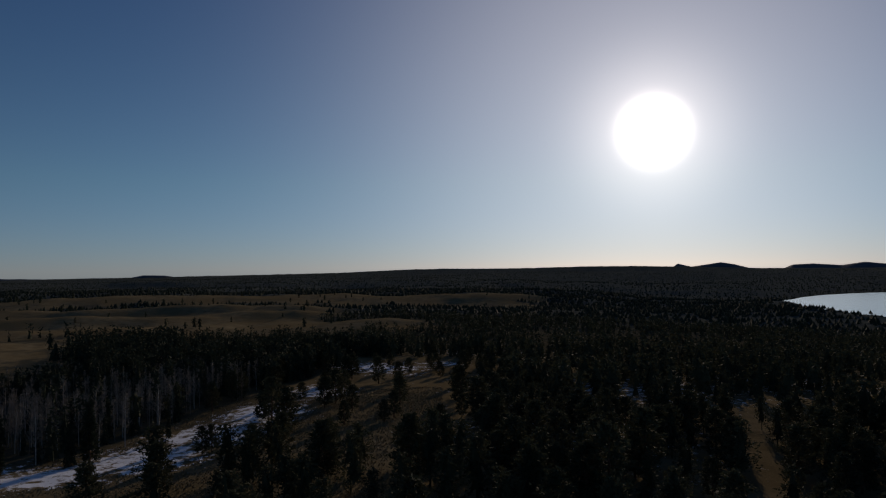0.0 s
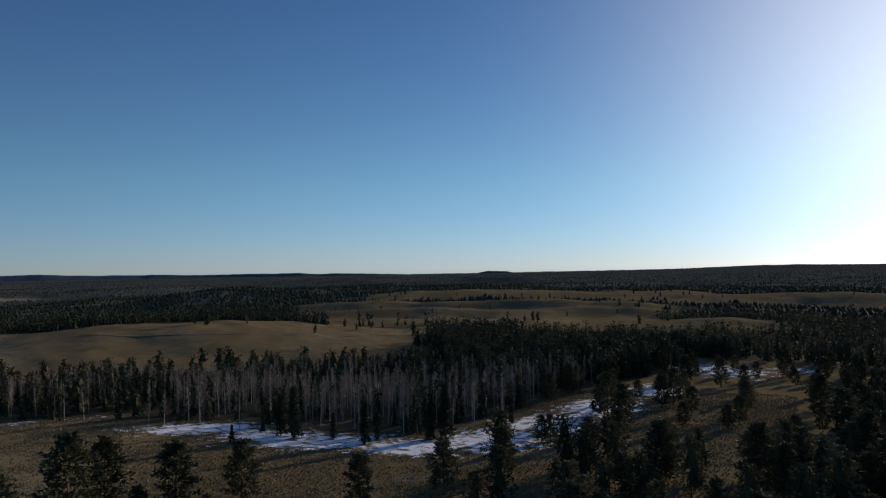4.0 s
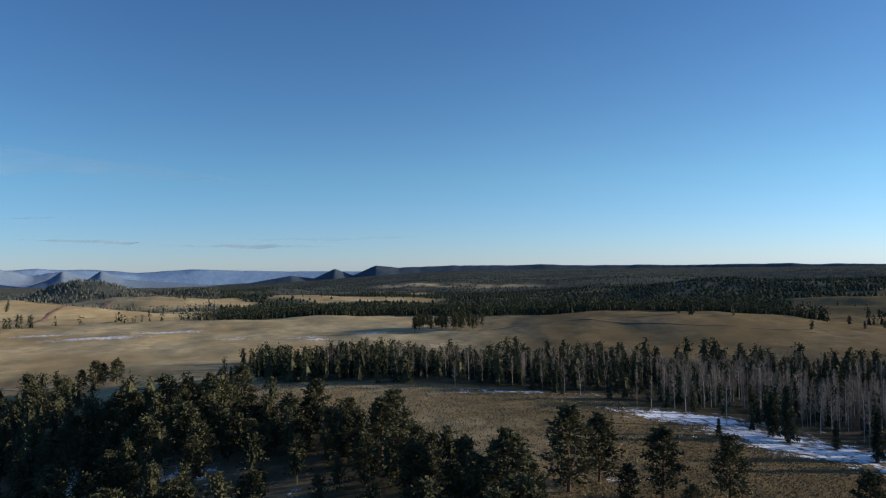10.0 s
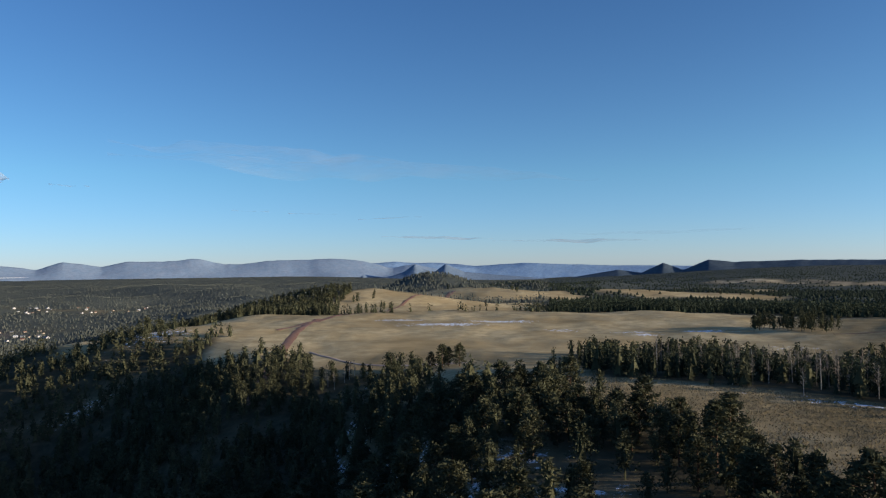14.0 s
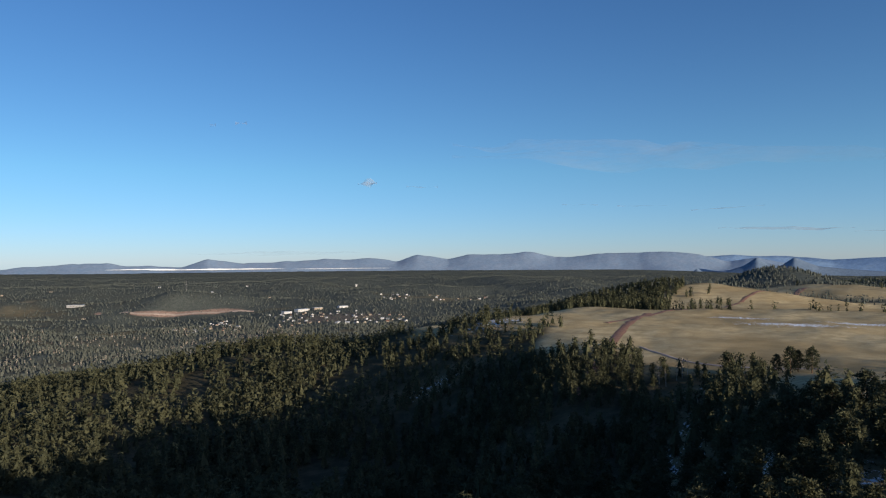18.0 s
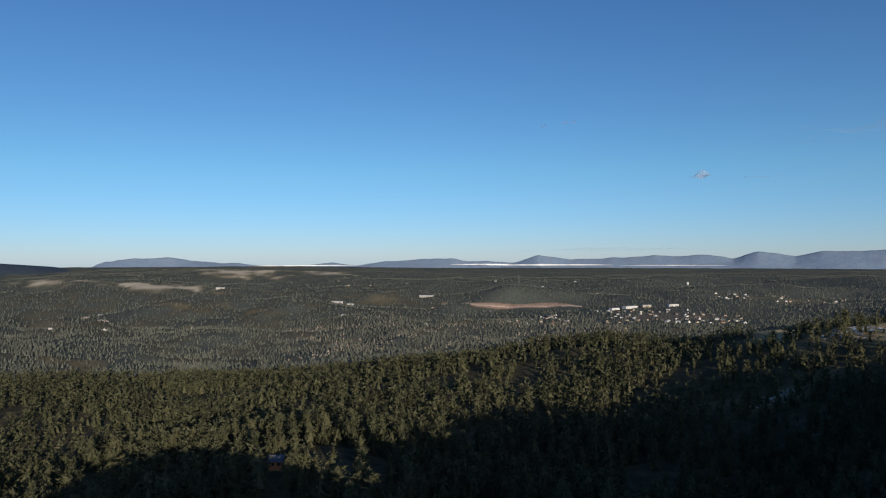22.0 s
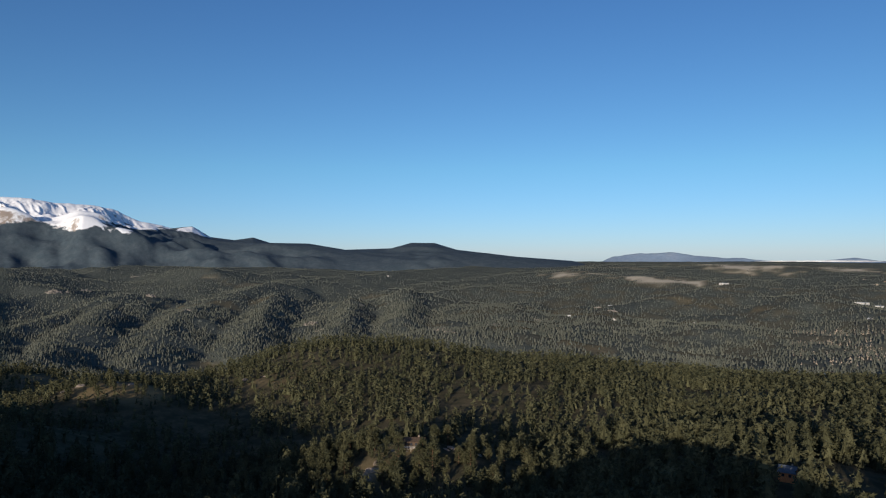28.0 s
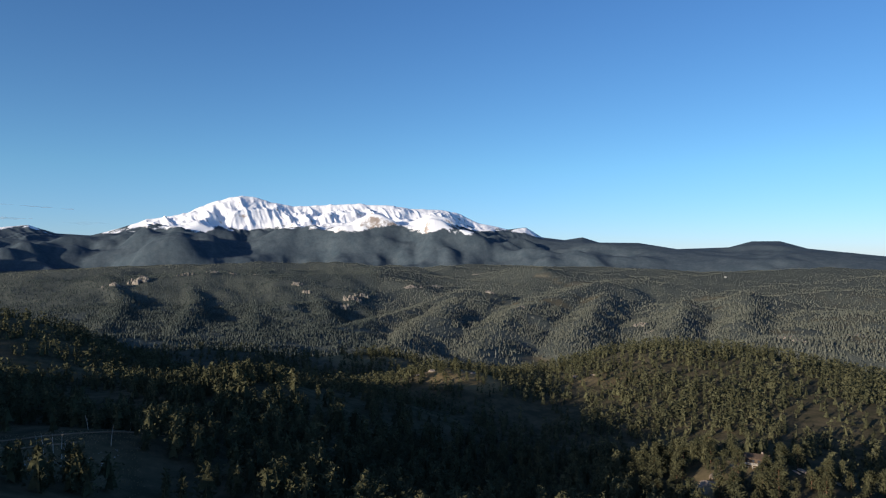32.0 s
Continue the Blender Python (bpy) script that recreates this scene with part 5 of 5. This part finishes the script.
knoll_house()


def boulder_mesh(seed):
    rng = np.random.default_rng(seed)
    bm = bmesh.new()
    bmesh.ops.create_icosphere(bm, subdivisions=3, radius=1.0)
    cut = [Vector(rng.normal(0, 1, 3)).normalized() for _ in range(9)]
    for v in bm.verts:
        for c in cut:
            over = v.co.dot(c) - 0.55
            if over > 0:
                v.co -= c * over * 0.95
        v.co += v.co.normalized() * 0.10 * noise.noise(v.co * 2.2 + Vector((seed, 0, 0)))
    me = bpy.data.meshes.new("boulder")
    bm.to_mesh(me)
    bm.free()
    me.materials.append(MAT["stone"])
    return me


CLIFFS = [(261.9, 2238, 40, 28), (263.6, 2185, 24, 20), (258.8, 2300, 26, 22), (256.7, 2320, 22, 18), (255.2, 2360, 16, 16), (253.4, 2380, 18, 8), (250.4, 2120, 18, 18), (249.6, 2030, 16, 20), (246.6, 1850, 22, 24), (246.0, 1930, 34, 28), (245.2, 1990, 22, 22), (241.2, 2200, 30, 7), (239.3, 2290, 24, 7), (234.8, 2120, 18, 16), (232.4, 1780, 26, 7), (223.0, 1700, 22, 18), (222.2, 1600, 18, 6), (212.4, 1290, 22, 10), (211.9, 1262, 16, 8), (208.3, 1440, 22, 6), (219.0, 1900, 14, 7), (228, 3165, 20, 10), (236, 2797, 26, 8), (200, 1985, 14, 7), (198.8, 1915, 18, 8), (204.6, 1760, 16, 7)]
ROCKS = [boulder_mesh(s) for s in range(5)]
rock_rng = np.random.default_rng(19)
rock_spots = [(218.6, 300, 4.5), (218.0, 304, 4.0), (217.5, 309, 3.6), (219.1, 296, 3.6), (216.3, 318, 3.0), (215.9, 321, 2.6), (213.5, 318, 3.0), (213.1, 322, 2.6), (214.3, 314, 2.2),
              (211.8, 328, 2.6), (212.2, 325, 2.0), (209.5, 330, 2.4), (210.3, 322, 1.8), (237.5, 560, 5), (239.6, 566, 5), (240.6, 560, 4), (236.3, 556, 4), (228, 600, 4), (226.6, 602, 3.5)]
for a, d, r in rock_spots:
    ob = new("boulder", ROCKS[int(rock_rng.integers(0, 5))])
    ob.matrix_basis = site(a, d, rock_rng.uniform(0, 360), -0.15 * r) @ Matrix.Diagonal((r * rock_rng.uniform(0.9, 1.5), r * 0.8, r * 0.55, 1))
    tagged(ob, "pale tan granite outcrop on the slope", "rock", "outcrops on the knolls")



MAT["cliff"] = simple("weathered_granite", (0.13, 0.118, 0.105), (0.27, 0.24, 0.205), 0.12)


def crag(seed, az, d, wide, tall):
    """A broken cliff of angular blocks set along the slope, each a part."""
    rng = np.random.default_rng(seed)
    root = tagged(new("rock_cliff"), "weathered tan granite cliff above dark forest", "cliff", "cliffs of the canyon")
    root.matrix_basis = site(az, d)
    cx, cy, cz = root.matrix_basis.translation
    ca, sa = math.cos(radians(az)), math.sin(radians(az))
    for _ in range(int(12 + wide / 2)):
        u, w = rng.normal(0, 0.36) * wide, rng.normal(0, 0.22) * wide
        px, py = u * ca - w * sa, u * sa + w * ca
        ground = float(land(np.array([cx + px]), np.array([cy + py]))[0]) - cz
        h = tall * 0.38 * (0.3 + 0.7 * rng.random())
        r = wide * (0.06 + 0.09 * rng.random()) + 0.8
        n = 6
        turn = rng.random() * 6.283
        v = []
        for z, k in ((-3.0, 1.3), (0.35 * h, 1.1), (0.8 * h, 0.85), (h, 0.45)):
            v += [(px + math.cos(turn + 6.283 * i / n) * r * k * (0.7 + 0.6 * rng.random()), py + math.sin(turn + 6.283 * i / n) * r * k * (0.7 + 0.6 * rng.random()),
                   ground + z + rng.normal(0, 0.06) * tall) for i in range(n)]
        f = [(a * n + i, a * n + (i + 1) % n, (a + 1) * n + (i + 1) % n, (a + 1) * n + i) for a in range(3) for i in range(n)] + [tuple(3 * n + i for i in range(n))]
        part("rock_block", poly("rock_block", (v, f), MAT["cliff"]), root)


# cliffs: heading, distance, width, height
for i, (a, d, w, h) in enumerate(CLIFFS):
    crag(40 + i, a, d, w, h)

# dead pale snags on the bare field, pale bare aspens by the snowy gully
for a, d, h in ((263.9, 248, 6.5), (267.6, 236, 7.5), (267.1, 236, 8), (268.2, 240, 6.5), (269.4, 222, 6), (266.8, 238, 5), (268.6, 236, 7), (265.4, 275, 5),
                (262.6, 290, 7), (261.9, 294, 8), (261.2, 300, 7), (259.4, 318, 8), (258.8, 322, 7.5), (258.1, 315, 8), (257.5, 320, 7)):
    root = tagged(new("dead_tree"), "grey leafless tree trunk at the bare field", "tree", "dead trees on the field")
    rng = np.random.default_rng(int(a * 10))
    lean = rng.normal(0, 0.5, 2)
    part("trunk", poly("trunk", tube([(0, 0, -0.4), (lean[0] * 0.3, lean[1] * 0.3, h * 0.5), (lean[0], lean[1], h)], [0.13, 0.10, 0.03], 6), MAT["aspen"]), root)
    for b in range(5):
        t = 0.4 + 0.11 * b
        ang = rng.random() * 6.283
        ln = rng.uniform(0.6, 1.4)
        part("branch", poly("branch", tube([(lean[0] * t * t, lean[1] * t * t, h * t), (lean[0] * t * t + math.cos(ang) * ln, lean[1] * t * t + math.sin(ang) * ln, h * t + 0.9)], [0.05, 0.015], 4), MAT["twig"]), root)
    root.matrix_basis = site(a, d, 0, 0)
for a, d, s in ((128.6, 318, 0.75), (128.2, 322, 0.8), (129.4, 310, 0.8), (127.8, 325, 0.7), (126.6, 262, 0.6), (126.1, 260, 0.7), (127.1, 264, 0.55), (129.9, 315, 0.7), (127.6, 255, 0.5)):
    x, y = xy(a, d)
    stand("aspen_tree", int(rock_rng.integers(0, 4)), float(x), float(y), s, ASPEN_LABEL, "aspens in the grove")


# ---------------------------------------------------------------- tracks, fence and landmarks


def draped_strip(name, pts, width, material, label, lift=0.3):
    """A track laid over the land along (heading, distance) points."""
    p = np.array([xy(a, d) for a, d in pts])
    seg = np.concatenate([[0], np.cumsum(np.hypot(*np.diff(p, axis=0).T))])
    s = np.arange(0, seg[-1], 3.0)
    cx, cy = np.interp(s, seg, p[:, 0]), np.interp(s, seg, p[:, 1])
    k = np.ones(9) / 9
    pad = lambda v: np.convolve(np.pad(v, 4, mode="edge"), k, mode="valid")
    cx, cy = pad(cx), pad(cy)
    tx, ty = np.gradient(cx), np.gradient(cy)
    ln = np.hypot(tx, ty)
    nxx, nyy = -ty / ln, tx / ln
    rows = []
    for j, o in enumerate((-1, -0.55, 0, 0.55, 1)):
        w = width * o * (1 + 0.5 * (fbm(s / 9 + j, s * 0, 3) - 0.5))
        x, y = cx + nxx * w, cy + nyy * w
        rows.append(np.stack([x, y, land(x, y) + lift * (0.25 if abs(o) == 1 else 1.0)], -1))
    ob = mesh_object(name, np.concatenate(rows), grid_faces(5, len(s)), material, True)
    return tagged(ob, label, "road", kind="structure")


MAT["red_dirt"] = simple("red_dirt", (0.20, 0.105, 0.07), (0.31, 0.175, 0.12), 0.6)
for pts, w in ROADS[:2]:
    draped_strip("dirt_road", pts, w * 0.9, MAT["red_dirt"], "reddish dirt track across the dry meadow")
MAT["dry_strip"] = simple("rut", (0.16, 0.11, 0.07), (0.24, 0.17, 0.11), 0.8)
MAT["pale_dirt"] = simple("pale_graded_dirt", (0.34, 0.25, 0.20), (0.46, 0.36, 0.29), 0.2)
draped_strip("footpath", ROADS[2][0], 1.1, MAT["pale_dirt"], "pale trodden path along the meadow's edge")
draped_strip("highway_cut", ((161.8, 2172), (164, 2184), (166, 2190), (168.5, 2192), (170.5, 2194), (173, 2260)), 6.5, MAT["pale_dirt"], "pale pinkish graded road cut below a wooded hill", 1.2)
draped_strip("graded_ground", ((173.4, 1078), (175, 1062), (177, 1050), (179, 1046)), 7.0, MAT["pale_dirt"], "pale reddish graded ground among valley trees", 1.0)
draped_strip("wheel_track", ((134, 470), (128, 610), (122, 900), (120, 1200)), 2.2, MAT["red_dirt"], "faint wheel track over the far meadow")
draped_strip("wheel_track", ((92, 460), (84, 480), (76, 455), (68, 460), (62, 480)), 1.2, MAT["dry_strip"], "faint wheel track on the grass hill")
draped_strip("field_edge", ((274, 262), (268, 262), (262, 268), (258, 272)), 0.5, MAT["dry_strip"], "pale strip of dead grass along the field", 0.4)
draped_strip("field_edge", ((275, 248), (270, 248), (265, 252)), 0.4, MAT["dry_strip"], "pale strip of dead grass along the field", 0.4)


def fence(az0, az1, d, posts):
    root = tagged(new("fence"), "weathered wooden post and rail fence in snow", "fence")
    x0, y0 = xy(az0, d)
    x1, y1 = xy(az1, d)
    tops = []
    for i in range(posts):
        t = i / (posts - 1)
        x, y = x0 + (x1 - x0) * t, y0 + (y1 - y0) * t
        z = float(land(np.array([x]), np.array([y]))[0])
        tops.append((x, y, z))
        part("post", poly("post", tube([(x, y, z - 0.3), (x, y, z + 1.3)], [0.09, 0.08], 5), MAT["snag"]), root)
    for a, b in zip(tops, tops[1:]):
        for h in (0.55, 1.1):
            part("rail", poly("rail", tube([(a[0], a[1], a[2] + h), (b[0], b[1], b[2] + h)], [0.05, 0.05], 4), MAT["snag"]), root)


fence(60.6, 56.0, 128, 7)

tank = tagged(new("water_tank"), "round white water tank on a wooded hill", "tank")
part("tank_wall", poly("tank_wall", tube([(0, 0, -4), (0, 0, 6)], [4.5, 4.5], 20), MAT["white_wall"]), tank)
part("tank_roof", poly("tank_roof", tube([(0, 0, 6), (0, 0, 7.3)], [4.6, 0.2], 20), MAT["metal_roof"]), tank)
tank.matrix_basis = site(153.9, 3050, 0, 3.5)
mast = tagged(new("radio_mast"), "thin grey radio mast on a wooded hill", "mast")
for dx, dy in ((0.8, 0), (-0.4, 0.7), (-0.4, -0.7)):
    part("mast_leg", poly("mast_leg", tube([(dx, dy, -1), (dx * 0.3, dy * 0.3, 34)], [0.22, 0.15], 5), MAT["grey_wall"]), mast)
for z in (12, 22, 31):
    part("cross_arm", poly("cross_arm", box(-1.8, -0.15, z, 1.8, 0.15, z + 0.3), MAT["grey_wall"]), mast)
mast.matrix_basis = site(166.9, 2350, 20, 0)

# ---------------------------------------------------------------- dry grass on the near meadow


def tufts():
    fx, fy = jitter(1.3, 258, 276, 204, 284, 103, lambda x, y, az, d: treeless(x, y) * np.clip((fbm(x / 6, y / 6, 3) - 0.3) / 0.2, 0.1, 1))
    gx, gy = jitter(0.66, 30, 122, 98, 250, 101, lambda x, y, az, d: open_ground(x, y) * np.clip((fbm(x / 6, y / 6, 3) - 0.25) / 0.2, 0.3, 1)
                    * (snow_cover(x, y) < 0.55))
    gx, gy = np.concatenate([gx, fx]), np.concatenate([gy, fy])
    gr = Mat("straw")
    r = gr.math("FRACT", gr.math("ADD", gr.attr("tint"), gr.n("NewGeometry").outputs["Random Per Island"]))
    mat = gr.done(gr.mix(r, (0.19, 0.15, 0.085), (0.31, 0.25, 0.145)), 0.9, 0.05)
    rng = np.random.default_rng(6)
    shapes = []
    for _ in range(6):
        v, f = [], []
        for b in range(3):
            a = rng.random() * 6.283
            c, s = math.cos(a), math.sin(a)
            lean = rng.normal(0, 0.3, 2)
            o = len(v)
            v += [(-c * 0.55, -s * 0.55, 0), (c * 0.55, s * 0.55, 0), (lean[0], lean[1], 0.8 + 0.4 * rng.random())]
            f.append((o, o + 1, o + 2))
        shapes.append((v, f))
    plant("dry_grass", shapes, gx, gy, rng.uniform(0.15, 0.36, len(gx)), mat, "straw-coloured tussocks of dry grass", "grass", 102, sink=0.03)


tufts()
